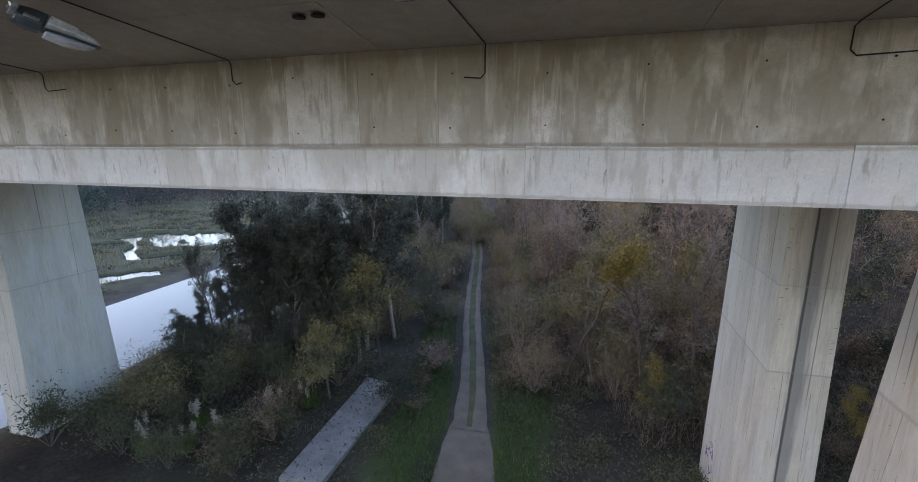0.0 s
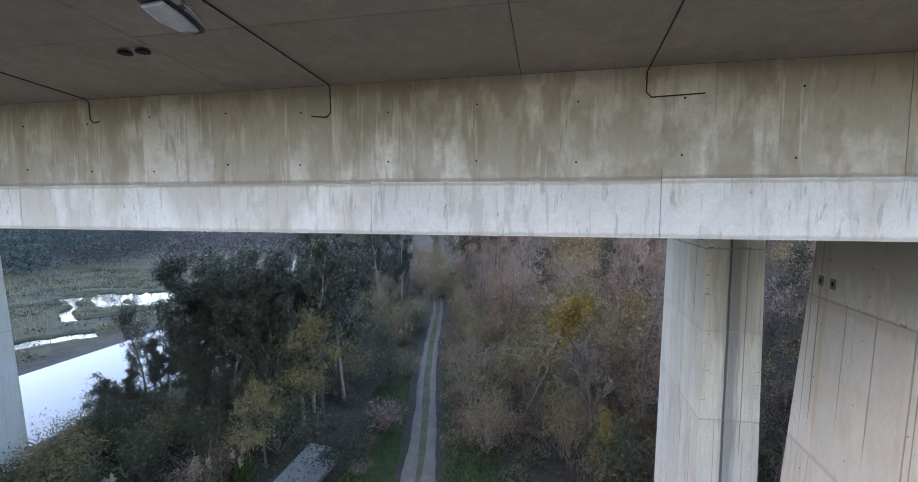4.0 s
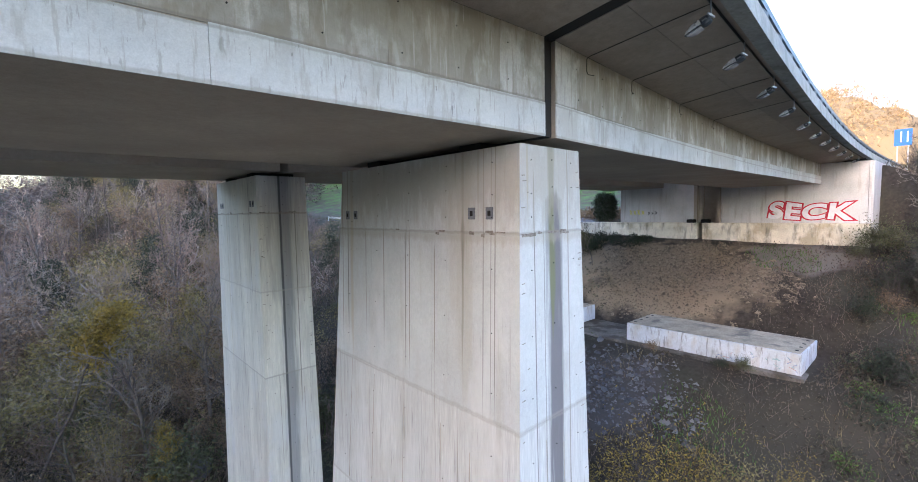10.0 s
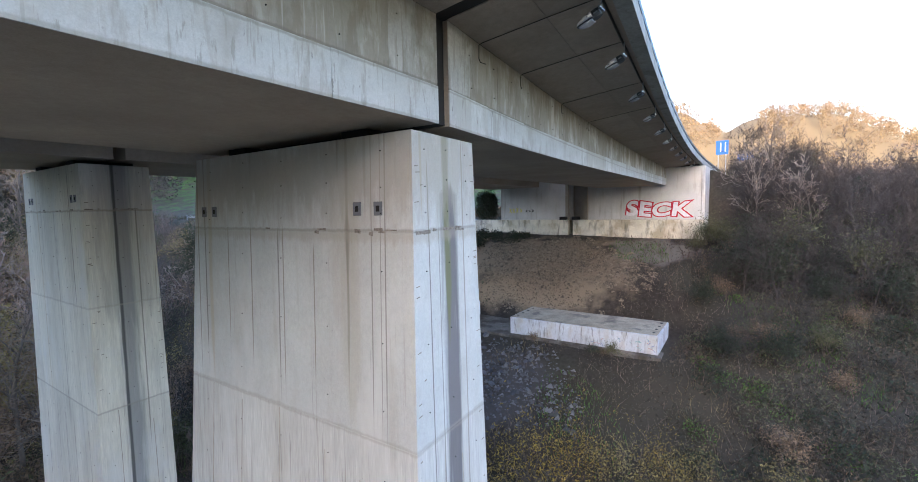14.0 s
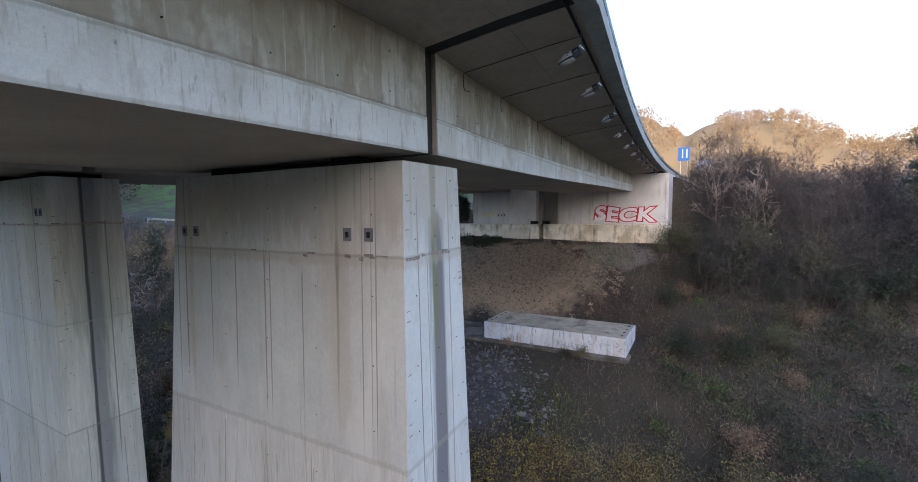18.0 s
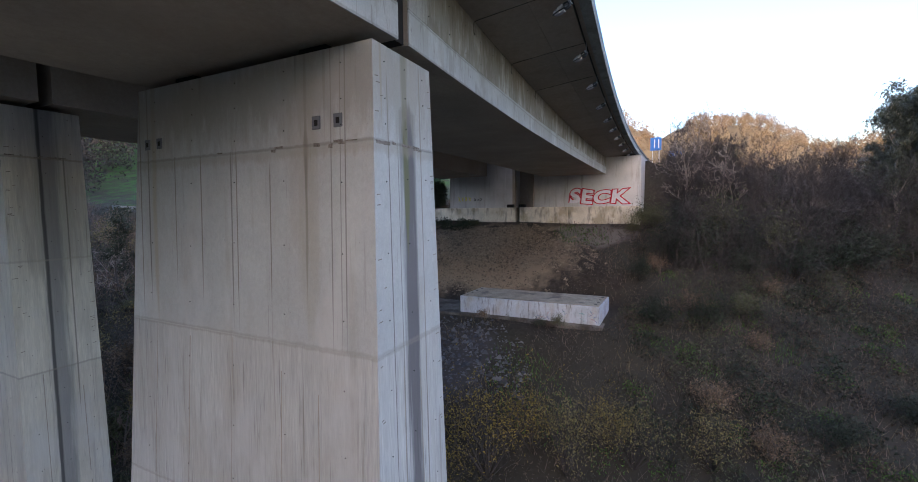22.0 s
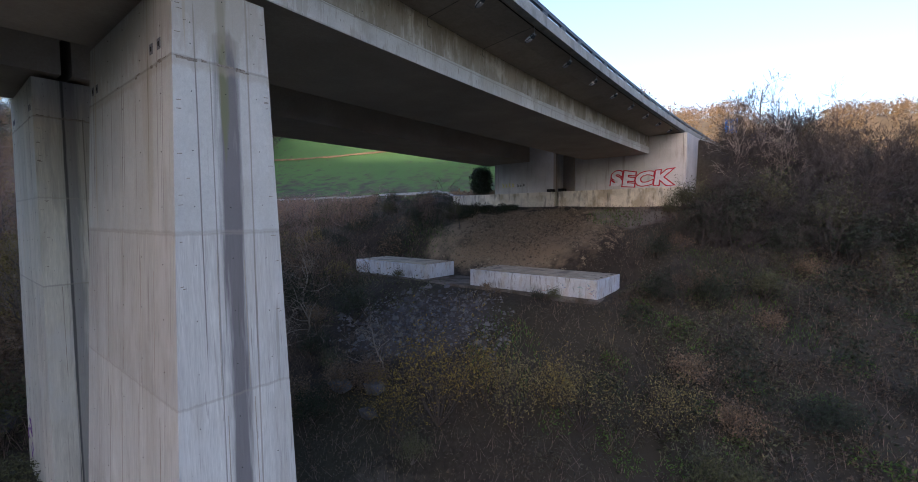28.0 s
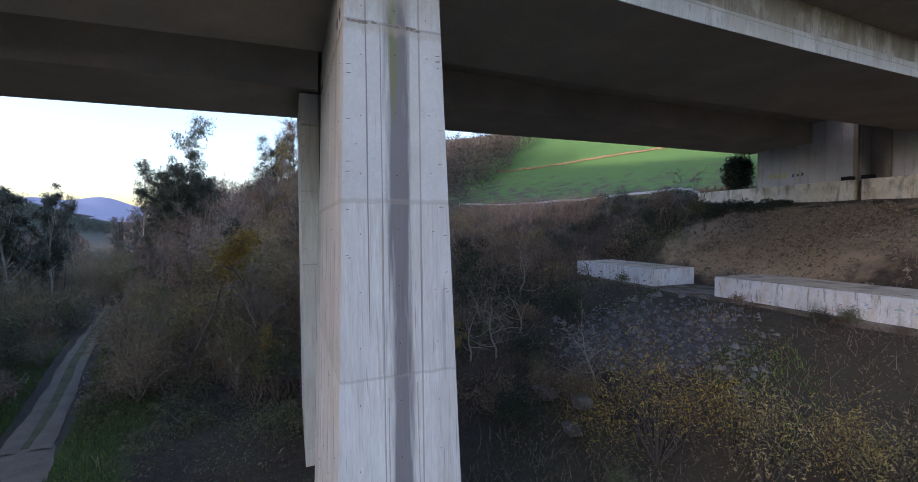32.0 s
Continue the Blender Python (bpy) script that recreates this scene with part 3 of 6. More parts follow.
            o = part("rail_post", box_bm(-0.22, 0.22, -0.06, 0.06, 0, 0.26), M_RAIL, d) if me is None else new("rail_post", me)
            me = o.data
            o.parent = d
            o.matrix_world = pose(x, y0 + off(x), 18.16)
    # conduit along the edge
    ring = []
    for x in (-26, 0, 9.5, 13, 17, 21, 25, 30, 35, 40, 45, 51):
        y = 2.95 + off(x)
        ring.append([(x, y + 0.03 * math.cos(a), Z_EDGE - 0.035 + 0.03 * math.sin(a)) for a in (0, 1.57, 3.14, 4.71)])
    sweep("conduit", ring, M_CABLE, near_deck)


build_near_details()
# added block: its black colour stands for the shade in the open joint
part("joint_filler", box_bm(JOINT0 + 0.004, JOINT1 - 0.004, 5.70, 12.2, Z_SOFFIT + 0.02, Z_SLAB), M_JOINT, near_deck, "black block painting shade into the expansion joint")


def tube_mesh(points, r, sides=6):
    rings = []
    for i, p in enumerate(points):
        a, b = Vector(points[max(i - 1, 0)]), Vector(points[min(i + 1, len(points) - 1)])
        q = (b - a).to_track_quat("Z", "Y")
        rings.append([Vector(p) + q @ Vector((r * math.cos(k * math.tau / sides), r * math.sin(k * math.tau / sides), 0)) for k in range(sides)])
    return rings


def hanging_cable(x, lean, drop, foot):
    """A black cable that runs over the soffit to the girder and bends down its side."""
    o = off(x)
    lean *= 0.5
    pts = [(x + lean, 3.0 + o, Z_EDGE - 0.02), (x + lean * 0.5, 4.05 + o, 17.63), (x + 0.02, 5.5 + o, Z_SLAB - 0.02), (x, 5.56 + o, Z_SLAB - 0.06), (x, 5.565 + o, Z_SLAB - drop + 0.06), (x + 0.06 * (1 if foot > 0 else -1), 5.565 + o, Z_SLAB - drop), (x + foot, 5.565 + o, Z_SLAB - drop + 0.02)]
    c = sweep("hanging_cable", tube_mesh(pts, 0.0085, 5), M_CABLE)
    return tagged(c, "black cable bent down the concrete girder side", "cable", "hanging cables")


for x, lean, drop, foot in ((-8.9, -0.5, 0.33, 0.5), (-4.9, -0.4, 0.36, 0.16), (-0.95, -0.35, 0.42, -0.28), (3.0, 0.1, 0.35, 0.62), (11.0, 0.2, 0.4, 0.3), (13.6, 0.2, 0.38, 0.1), (17.6, 0.2, 0.35, 0.2), (21.6, 0.2, 0.36, 0.2)):
    hanging_cable(x, lean, drop, foot)


def floodlight():
    """A lamp that hangs under the deck's edge: a rod, a clamp, a white housing with its glass and hood."""
    t = thing("floodlight", pose(0, 0, 0), "white and black floodlight hanging from a rod under the deck", "floodlight", "floodlights")
    part("rod", box_bm(-0.014, 0.014, -0.014, 0.014, 0.0, 0.8), M_STEEL, t)
    part("bracket", box_bm(-0.18, 0.18, -0.03, 0.03, -0.03, 0.03, 0.01), M_STEEL, t)
    tilt = pose(0.0, 0.03, -0.06, -24, 0, 0)

    def loft(rows, bevel=0.012):
        """A rounded box through sections: y, half width, bottom, top."""
        bm = bmesh.new()
        rings = [[bm.verts.new((sx * w, y, z)) for sx, z in ((-0.7, lo), (0.7, lo), (1.0, lo + (hi - lo) * 0.35), (0.8, hi), (-0.8, hi), (-1.0, lo + (hi - lo) * 0.35))] for y, w, lo, hi in rows]
        for a, b in zip(rings, rings[1:]):
            for k in range(6):
                bm.faces.new((a[k], a[(k + 1) % 6], b[(k + 1) % 6], b[k]))
        bm.faces.new(rings[0][::-1])
        bm.faces.new(rings[-1])
        bmesh.ops.recalc_face_normals(bm, faces=bm.faces)
        bmesh.ops.bevel(bm, geom=list(bm.edges), offset=bevel, segments=1, affect="EDGES")
        bmesh.ops.transform(bm, matrix=tilt, verts=bm.verts)
        return bm
    part("gear_box", loft([(-0.02, 0.10, -0.09, 0.09), (0.08, 0.125, -0.11, 0.11), (0.19, 0.13, -0.10, 0.11)]), M_RAIL, t, "dark gear box")
    part("clamp", loft([(0.03, 0.135, -0.03, 0.03), (0.15, 0.14, -0.03, 0.03)], 0.006), M_STEEL, t)
    part("housing", loft([(0.20, 0.135, -0.05, 0.115), (0.40, 0.15, -0.03, 0.10), (0.58, 0.12, -0.01, 0.06), (0.64, 0.06, 0.0, 0.03)]), M_WHITE, t)
    part("rim", loft([(0.195, 0.142, -0.066, -0.046), (0.42, 0.155, -0.048, -0.026), (0.60, 0.12, -0.026, -0.006), (0.655, 0.06, -0.015, 0.002)], 0.004), M_RAIL, t, "black rubber rim")
    part("glass", loft([(0.22, 0.12, -0.13, -0.068), (0.40, 0.135, -0.13, -0.05), (0.56, 0.10, -0.09, -0.028), (0.62, 0.05, -0.04, -0.018)]), M_LENS, t, "pale glass bowl")
    return t


LAMPS = (-5.1, -1.25, 3.2, 7.0, 10.87, 13.75, 17.7, 21.7, 25.75, 29.6, 33.3, 37.0, 40.8, 44.6, 48.4)
lamp = floodlight()
lamp.matrix_world = pose(LAMPS[0], 2.95 + off(LAMPS[0]), 17.52, 0, 0, -25) @ Matrix.Diagonal((1.05, 1.05, 0.85, 1))
for k, x in enumerate(LAMPS[1:]):
    o = copy_thing(lamp, pose(x, 2.92 + off(x), 17.72 if x < 0 else 17.7 if x < 5 else 17.46, 0, 0, -6 + 5 * math.sin(k * 2.3)))
    if x > 0:
        o.scale = (0.72, 0.72, 0.72)


def pier(x0, x1, y0, y1, base, lifts, m, taper, label, plates=(), up=0.0):
    p = thing("bridge_pier", pose((x0 + x1) / 2, (y0 + y1) / 2, base), label, "bridge pier", "bridge piers")
    inv = p.matrix_world.inverted()
    rng = random.Random(int(x0 * 10 + y0))

    def corners(z):
        d = 15.3 - z
        return x0 - taper[0] * d, x1 + taper[1] * d, y0 - taper[2] * d, y1 + taper[3] * d

    def ring(z):
        a, b, c, e = corners(z)
        return [inv @ Vector(v) for v in ((a, c, z), (b, c + 0.12, z), (b, e, z), (a, e, z))]

    zs = [base - 1.0, *lifts, 15.32 + up]
    for a, b in zip(zs, zs[1:]):
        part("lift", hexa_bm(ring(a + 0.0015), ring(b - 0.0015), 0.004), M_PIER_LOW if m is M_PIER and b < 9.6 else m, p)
    # board fins of the formwork, standing a little proud
    for a, b in zip(zs, zs[1:]):
        if b > 9.6:
            continue
        for face, n in (("x", 6), ("y", 3)):
            for i in range(1, n):
                u = (i + rng.uniform(-0.22, 0.22)) / n
                w, pr = rng.uniform(0.006, 0.014), 0.005
                zb, zt = a + 0.05, b - 0.05 - rng.random() * (b - a) * 0.25
                ends = []
                for z, co in ((zb, corners(zb)), (zt, corners(zt))):
                    if face == "x":
                        y = co[2] + u * (co[3] - co[2])
                        ends.append([(co[0] - pr, y - w, z), (co[0] + 0.02, y - w, z), (co[0] + 0.02, y + w, z), (co[0] - pr, y + w, z)])
                    else:
                        x = co[0] + u * (co[1] - co[0])
                        yy = co[2] + 0.12 * u
                        ends.append([(x - w, yy - pr, z), (x + w, yy - pr, z), (x + w, yy + 0.02, z), (x - w, yy + 0.02, z)])
                part("board_fin", hexa_bm([inv @ Vector(v) for v in ends[0]], [inv @ Vector(v) for v in ends[1]]), M_FIN, p)
    # small tie holes on both faces
    for a, b in zip(zs, zs[1:]):
        for i in range(5):
            for j in range(3):
                z = a + (j + 0.5) * (b - a) / 3 + rng.uniform(-0.1, 0.1)
                co = corners(z)
                y = co[2] + (i + 0.5) / 5 * (co[3] - co[2])
                o = new("tie_hole", HOLE)
                o.parent = p
                o.matrix_parent_inverse = inv
                o.matrix_basis = pose(co[0] - 0.002, y, z, 0, 90, 0)
                if i < 3:
                    x = co[0] + (i + 0.5) / 3 * (co[1] - co[0])
                    o = new("tie_hole", HOLE)
                    o.parent = p
                    o.matrix_parent_inverse = inv
                    o.matrix_basis = pose(x, co[2] + 0.12 * (i + 0.5) / 3 - 0.002, z, 90, 0, 0)
    for y, z in plates:
        co = corners(z)
        o = inv.translation
        f = part("anchor_recess", box_bm(co[0] - 0.012 + o.x, co[0] + 0.05 + o.x, y - 0.11 + o.y, y + 0.11 + o.y, z - 0.13 + o.z, z + 0.13 + o.z, 0.01), M_GREY, p, "square steel anchor plate with a dark hole")
        part("anchor_hole", box_bm(co[0] - 0.017 + o.x, co[0] + 0.02 + o.x, y - 0.05 + o.y, y + 0.05 + o.y, z - 0.06 + o.z, z + 0.06 + o.z, 0.01), M_DARK, f)
    # chips along the joints and short form marks on the end face
    for z in lifts[-1:] if plates else ():
        for i in range(16):
            co = corners(z)
            w, h = rng.uniform(0.03, 0.16), rng.uniform(0.012, 0.045)
            zc = z + rng.uniform(-0.05, 0.04)
            if i % 2:
                y = co[2] + rng.random() * (co[3] - co[2])
                q = [(co[0] - 0.004, y - w, zc - h), (co[0] + 0.03, y - w, zc - h), (co[0] + 0.03, y + w, zc - h * 0.6), (co[0] - 0.004, y + w, zc - h * 0.6)]
                top = [(a, b, zc + h * rng.uniform(0.3, 1.2)) for a, b, c in q]
            else:
                x = co[0] + rng.uniform(0.05, 0.95) * (co[1] - co[0])
                yy = co[2] + 0.12 * (x - co[0]) / (co[1] - co[0])
                q = [(x - w, yy - 0.006, zc - h), (x + w, yy - 0.006, zc - h * 0.6), (x + w, yy + 0.05, zc - h * 0.6), (x - w, yy + 0.05, zc - h)]
                top = [(a, b, zc + h * rng.uniform(0.3, 1.2)) for a, b, c in q]
            part("spall", hexa_bm([inv @ Vector(v) for v in q], [inv @ Vector(v) for v in top]), M_SPALL, p, "rough brown patch of broken concrete")
    for i in range(26 if plates else 0):
        z = 7.0 + rng.random() * 8.0
        co = corners(z)
        u = rng.choice((0.05, 0.07, 0.93, 0.95, 0.12))
        x, w = co[0] + u * (co[1] - co[0]), rng.uniform(0.03, 0.07)
        yy = co[2] + 0.12 * u
        q = [(x - w, yy - 0.005, z), (x + w, yy - 0.005, z + 0.01), (x + w, yy + 0.05, z + 0.01), (x - w, yy + 0.05, z)]
        part("form_mark", hexa_bm([inv @ Vector(v) for v in q], [inv @ (Vector(v) + Vector((0, 0, 0.016))) for v in q]), M_SPALL, p)
    # bearing plinths under the girder
    for u in (0.22, 0.78):
        co = corners(15.3)
        yy = y0 + u * (y1 - y0)
        o = inv.translation
        part("bearing", box_bm((x0 + x1) / 2 - 0.9 + o.x, (x0 + x1) / 2 + 0.9 + o.x, yy - 0.35 + o.y, yy + 0.35 + o.y, 15.3 + up + o.z, Z_SOFFIT + up + 0.001 + o.z), M_DARK, p)
    return p


M_FIN = mat("board_fin_concrete", (0.37, 0.335, 0.28), 0.9, grain=[(3, 0.2)])
M_SPALL = mat("broken_concrete", (0.24, 0.21, 0.175), 0.95, grain=[(12, 0.4), (40, 0.3)], bump=0.6, bump_scale=30)
M_GREY = mat("grey_anchor_plate", (0.16, 0.16, 0.17), 0.7)
HOLE = bpy.data.meshes.new("tie_hole")
_b = bmesh.new()
bmesh.ops.create_cone(_b, cap_ends=True, segments=8, radius1=0.012, radius2=0.012, depth=0.02)
_b.to_mesh(HOLE)
_b.free()
HOLE.materials.append(M_DARK)
TALL = "tall battered concrete bridge pier with dark rain stains"
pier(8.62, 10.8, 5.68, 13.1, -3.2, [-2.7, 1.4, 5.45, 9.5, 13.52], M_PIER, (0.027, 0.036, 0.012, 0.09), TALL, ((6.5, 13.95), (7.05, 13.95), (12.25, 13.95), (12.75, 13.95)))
pier(7.95, 10.1, 19.45, 25.7, -3.2, [-2.5, 3.0, 7.05, 10.75, 14.1], M_PIER_FAR, (0.0, 0.02, 0.0, 0.06), TALL, ((19.95, 14.5), (20.3, 14.5), (24.7, 14.5), (25.05, 14.5)), 0.34)
pier(-37.2, -35.0, 18.2, 23.2, -4.5, [-0.5, 3.3, 7.3, 11.4], M_PIER_FAR, (0.02, 0.0, 0.02, 0.05), "tall concrete bridge pier standing by the river bank")
pier(-37.2, -35.0, 5.68, 13.1, -4.5, [-0.5, 3.3, 7.3, 11.4], M_PIER_FAR, (0.02, 0.03, 0.01, 0.03), "tall concrete bridge pier standing by the river bank")


def build_abutment():
    a = thing("abutment", pose(X_ABUT, 16, 12), "pale concrete abutment wall with panel joints on a ledge", "abutment", kind="structure")
    o = a.matrix_world.inverted().translation

    def b(name, x0, x1, y0, y1, z0, z1, m, bevel=0.0, label="", parent=a):
        return part(name, box_bm(x0 + o.x, x1 + o.x, y0 + o.y, y1 + o.y, z0 + o.z, z1 + o.z, bevel), m, parent, label)
    for y0, y1 in ((5.3, 16.55), (18.35, 26.9)):
        top = 17.5 if y0 < 10 else 17.84
        b("wall", X_ABUT + 0.03, X_ABUT + 4, y0 + 0.02, y1 - 0.02, 10, top, M_WALL)
        n = round((y1 - y0) / 1.15)
        for i in range(n):
            u, v = y0 + (y1 - y0) * i / n, y0 + (y1 - y0) * (i + 1) / n
            b("wall_panel", X_ABUT, X_ABUT + 0.05, u + 0.012, v - 0.012, 12.3, top - 0.02, M_WALL)
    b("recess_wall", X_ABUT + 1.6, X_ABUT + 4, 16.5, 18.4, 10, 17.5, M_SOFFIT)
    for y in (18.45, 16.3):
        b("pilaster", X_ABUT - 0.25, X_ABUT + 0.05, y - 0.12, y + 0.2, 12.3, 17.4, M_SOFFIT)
    b("wing_wall", X_ABUT + 0.05, X_ABUT + 9, 5.0, 5.28, 10, 17.5, M_WALL)
    for y0, y1 in ((4.9, 8.3), (8.3, 12.0), (12.0, 14.2), (14.2, 17.35), (17.85, 21.4), (21.4, 25.0), (25.0, 28.6), (28.6, 32.4)):
        b("ledge", 49.4, X_ABUT + 0.02, y0 + 0.008, y1 - 0.008, 9.6, 12.4, M_LEDGE, 0.03)
    for side, y in ((0, 16.9), (1, 18.3)):
        b("debris_box", 49.8, 50.5, y, y + 0.7, 12.38, 12.75, M_DARK, 0.05)
    return a


build_abutment()


def text_mesh(body, offset):
    c = bpy.data.curves.new("letters", "FONT")
    c.body, c.offset, c.extrude, c.size, c.space_character = body, offset, 0.0, 1.0, 1.06
    ob = bpy.data.objects.new("letters", c)
    scene.collection.objects.link(ob)
    me = bpy.data.meshes.new_from_object(ob.evaluated_get(bpy.context.evaluated_depsgraph_get()))
    bpy.data.objects.remove(ob)
    return me


M_SPRAY = mat("white_spray_paint", (0.68, 0.65, 0.69), 0.6, grain=[(3, 0.15)])
M_RED = mat("red_spray_paint", (0.45, 0.015, 0.035), 0.6, grain=[(3, 0.2)])
M_YELLOW = mat("yellow_spray_paint", (0.62, 0.55, 0.05), 0.6, grain=[(3, 0.2)])


def graffiti():
    g = thing("graffiti", pose(X_ABUT, 9, 12.6), "white letters with red outline sprayed on the abutment wall", "graffiti")
    turn = Matrix(((0, 0, -1, 0), (-1, 0, 0, 0), (0, 1, 0, 0), (0, 0, 0, 1)))
    meshes = [text_mesh("SECK", offs) for offs in (0.088, 0.036)]
    vs = np.array([v.co for v in meshes[0].vertices])
    lo, hi = vs.min(0), vs.max(0)
    for (name, m, x), me in zip((("outline", M_RED, -0.006), ("fill", M_SPRAY, -0.011)), meshes):
        for v in me.vertices:
            px, py = (v.co.x - lo[0]) * 6.5 / (hi[0] - lo[0]), (v.co.y - lo[1]) * 1.75 / (hi[1] - lo[1])
            v.co = turn @ Vector((px - 3.25 + 0.12 * (py - 0.9), py * (0.95 + 0.07 * math.sin(px * 1.15 + 0.4)) + 0.06 * math.sin(px * 1.9), 0))
        me.materials.append(m)
        ob = new(name, me)
        ob.parent = g
        ob.location = (x, 0, 0)
    return g


graffiti()
tag = thing("small_graffiti", pose(X_ABUT, 24.3, 13.2), "small yellow and black scrawl sprayed on the wall", "graffiti")
for k, (y, w, h, m) in enumerate(((1.3, 0.35, 0.55, M_YELLOW), (0.85, 0.3, 0.5, M_YELLOW), (0.4, 0.35, 0.6, M_YELLOW), (-0.1, 0.35, 0.5, M_YELLOW), (-0.8, 0.25, 0.35, M_DARK), (-1.2, 0.25, 0.3, M_DARK), (-1.6, 0.3, 0.4, M_DARK))):
    part("stroke", hexa_bm([(-0.006, y - w / 2, 0.02 * k), (0.0, y - w / 2, 0.02 * k), (0.0, y - w / 2 + 0.09, 0.02 * k), (-0.006, y - w / 2 + 0.09, 0.02 * k)], [(-0.006, y + w / 2 - 0.09, h), (0.0, y + w / 2 - 0.09, h), (0.0, y + w / 2, h), (-0.006, y + w / 2, h)]), m, tag)
    part("stroke", hexa_bm([(-0.007, y + w / 2 - 0.08, 0.05), (-0.001, y + w / 2 - 0.08, 0.05), (-0.001, y + w / 2, 0.05), (-0.007, y + w / 2, 0.05)], [(-0.007, y - w / 2, h - 0.06), (-0.001, y - w / 2, h - 0.06), (-0.001, y - w / 2 + 0.08, h - 0.06), (-0.007, y - w / 2 + 0.08, h - 0.06)]), m, tag)

for dx in (0.0, 0.24):
    bmv = bmesh.new()
    bmesh.ops.create_cone(bmv, cap_ends=True, segments=12, radius1=0.075, radius2=0.075, depth=0.02)
    bmesh.ops.translate(bmv, verts=bmv.verts, vec=(-2.8 + dx, 4.3, 17.60))
    part("drain_hole", bmv, M_DARK, near_deck)

# ---- footing blocks ----
M_CAP = mat("tan_dirt_layer", (0.40, 0.345, 0.265), 0.95, grain=[(1.0, 0.25), (9, 0.2)], stain=[(0.7, 0.52, 0.64, (0.15, 0.135, 0.12), 0.75, (1, 1, 1))])
M_PAD = mat("dirty_pad_concrete", (0.17, 0.15, 0.13), 0.95, grain=[(0.8, 0.3), (9, 0.25)], stain=[(0.7, 0.45, 0.6, (0.075, 0.062, 0.045), 0.85, (1, 1, 1))])
M_TEAL = mat("faded_teal_paint", (0.25, 0.38, 0.38), 0.7)
M_PINK = mat("faded_pink_paint", (0.45, 0.28, 0.26), 0.7)
M_DARKBLUE = mat("faded_blue_paint", (0.20, 0.26, 0.42), 0.7)
M_PURPLE = mat("purple_spray_paint", (0.22, 0.10, 0.30), 0.7)
scrawl = thing("purple_graffiti", pose(7.83, 24.8, -1.2), "small purple scrawl sprayed near the foot of the pier", "graffiti")
rs = random.Random(8)
for i in range(14):
    yy, zz, l, a = rs.uniform(-0.7, 0.7), rs.uniform(-0.9, 1.1), rs.uniform(0.3, 0.6), rs.uniform(-1.4, 1.4)
    d1, d2 = Vector((0, math.cos(a) * l, math.sin(a) * l)), Vector((0, -math.sin(a) * 0.06, math.cos(a) * 0.06))
    q = [Vector((0.0, yy, zz)) + d for d in (Vector(), d1, d1 + d2, d2)]
    part("stroke", hexa_bm(q, [v + Vector((0.015, 0, 0)) for v in q]), M_PURPLE, scrawl)
for y0, y1, lab in ((5.75, 16.15, "long pale concrete footing block with faint scrawls on the slope"), (21.2, 30.6, "long stained concrete footing block half in the brush")):
    t = thing("concrete_block", pose(34.4, (y0 + y1) / 2, 4.2), lab, "concrete block", "concrete blocks")
    hl = (y1 - y0) / 2
    bm = box_bm(-2.0, 2.0, -hl, hl, -0.7, 1.45, 0.05, 2)
    part("block", bm, M_BLOCK, t)
    part("plinth", box_bm(-2.5, 2.2, -hl - (0.25 if y0 < 10 else 2.5), hl + (2.6 if y0 < 10 else 0.25), -0.9, 0.2, 0.03), M_PAD, t, "dirty grey concrete pad under the block")
    part("dirt_cap", box_bm(-1.93, 1.93, -hl + 0.07, hl - 0.07, 1.44, 1.456), M_CAP, t, "tan dirt layer on the top")
    if y0 < 10:
        rs = random.Random(5)
        for i in range(26):
            yy, zz = -hl + 0.15 + rs.random() ** 1.4 * 4.2, rs.uniform(0.15, 1.0)
            l, a = rs.uniform(0.15, 0.45), rs.uniform(-1.3, 1.3)
            d1, d2 = Vector((0, math.cos(a) * l, math.sin(a) * l * 0.7)), Vector((0, -math.sin(a) * 0.03, math.cos(a) * 0.03))
            q = [Vector((-2.006, yy, zz)) + d for d in (Vector(), d1, d1 + d2, d2)]
            part("scrawl", hexa_bm(q, [v + Vector((0.01, 0, 0)) for v in q]), rs.choice((M_TEAL, M_PINK, M_TEAL, M_DARKBLUE)), t)
    for e in (-1, 1):
        for i in range(4):
            bmh = bmesh.new()
            bmesh.ops.create_cone(bmh, cap_ends=True, segments=10, radius1=0.10, radius2=0.10, depth=0.02)
            bmesh.ops.translate(bmh, verts=bmh.verts, vec=(-1.35 + i * 0.9, e * (hl - 0.35), 1.458))
            part("socket", bmh, M_DARK, t)


# ---- plants: makers ----
M_BARK = mat("grey_bark", (0.125, 0.105, 0.088), 0.9, rand=0.15, grain=[(3, 0.2)])
M_TWIG = mat("bare_twigs", (0.225, 0.187, 0.155), 0.9, rand=0.25)
M_TWIG_RED = mat("reddish_twigs", (0.21, 0.15, 0.12), 0.9, rand=0.25)
# darker copy of the twig colour, mainly for the trees on the bank
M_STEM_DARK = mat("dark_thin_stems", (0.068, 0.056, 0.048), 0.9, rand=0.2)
M_EUC_BARK = mat("pale_smooth_bark", (0.30, 0.26, 0.21), 0.8, grain=[(2, 0.25)])
M_EUC = leafy("eucalyptus_leaves", (0.072, 0.074, 0.047), rand=0.7, rough=0.33)
M_GREEN = leafy("bramble_leaves", (0.085, 0.088, 0.040), rand=0.55)
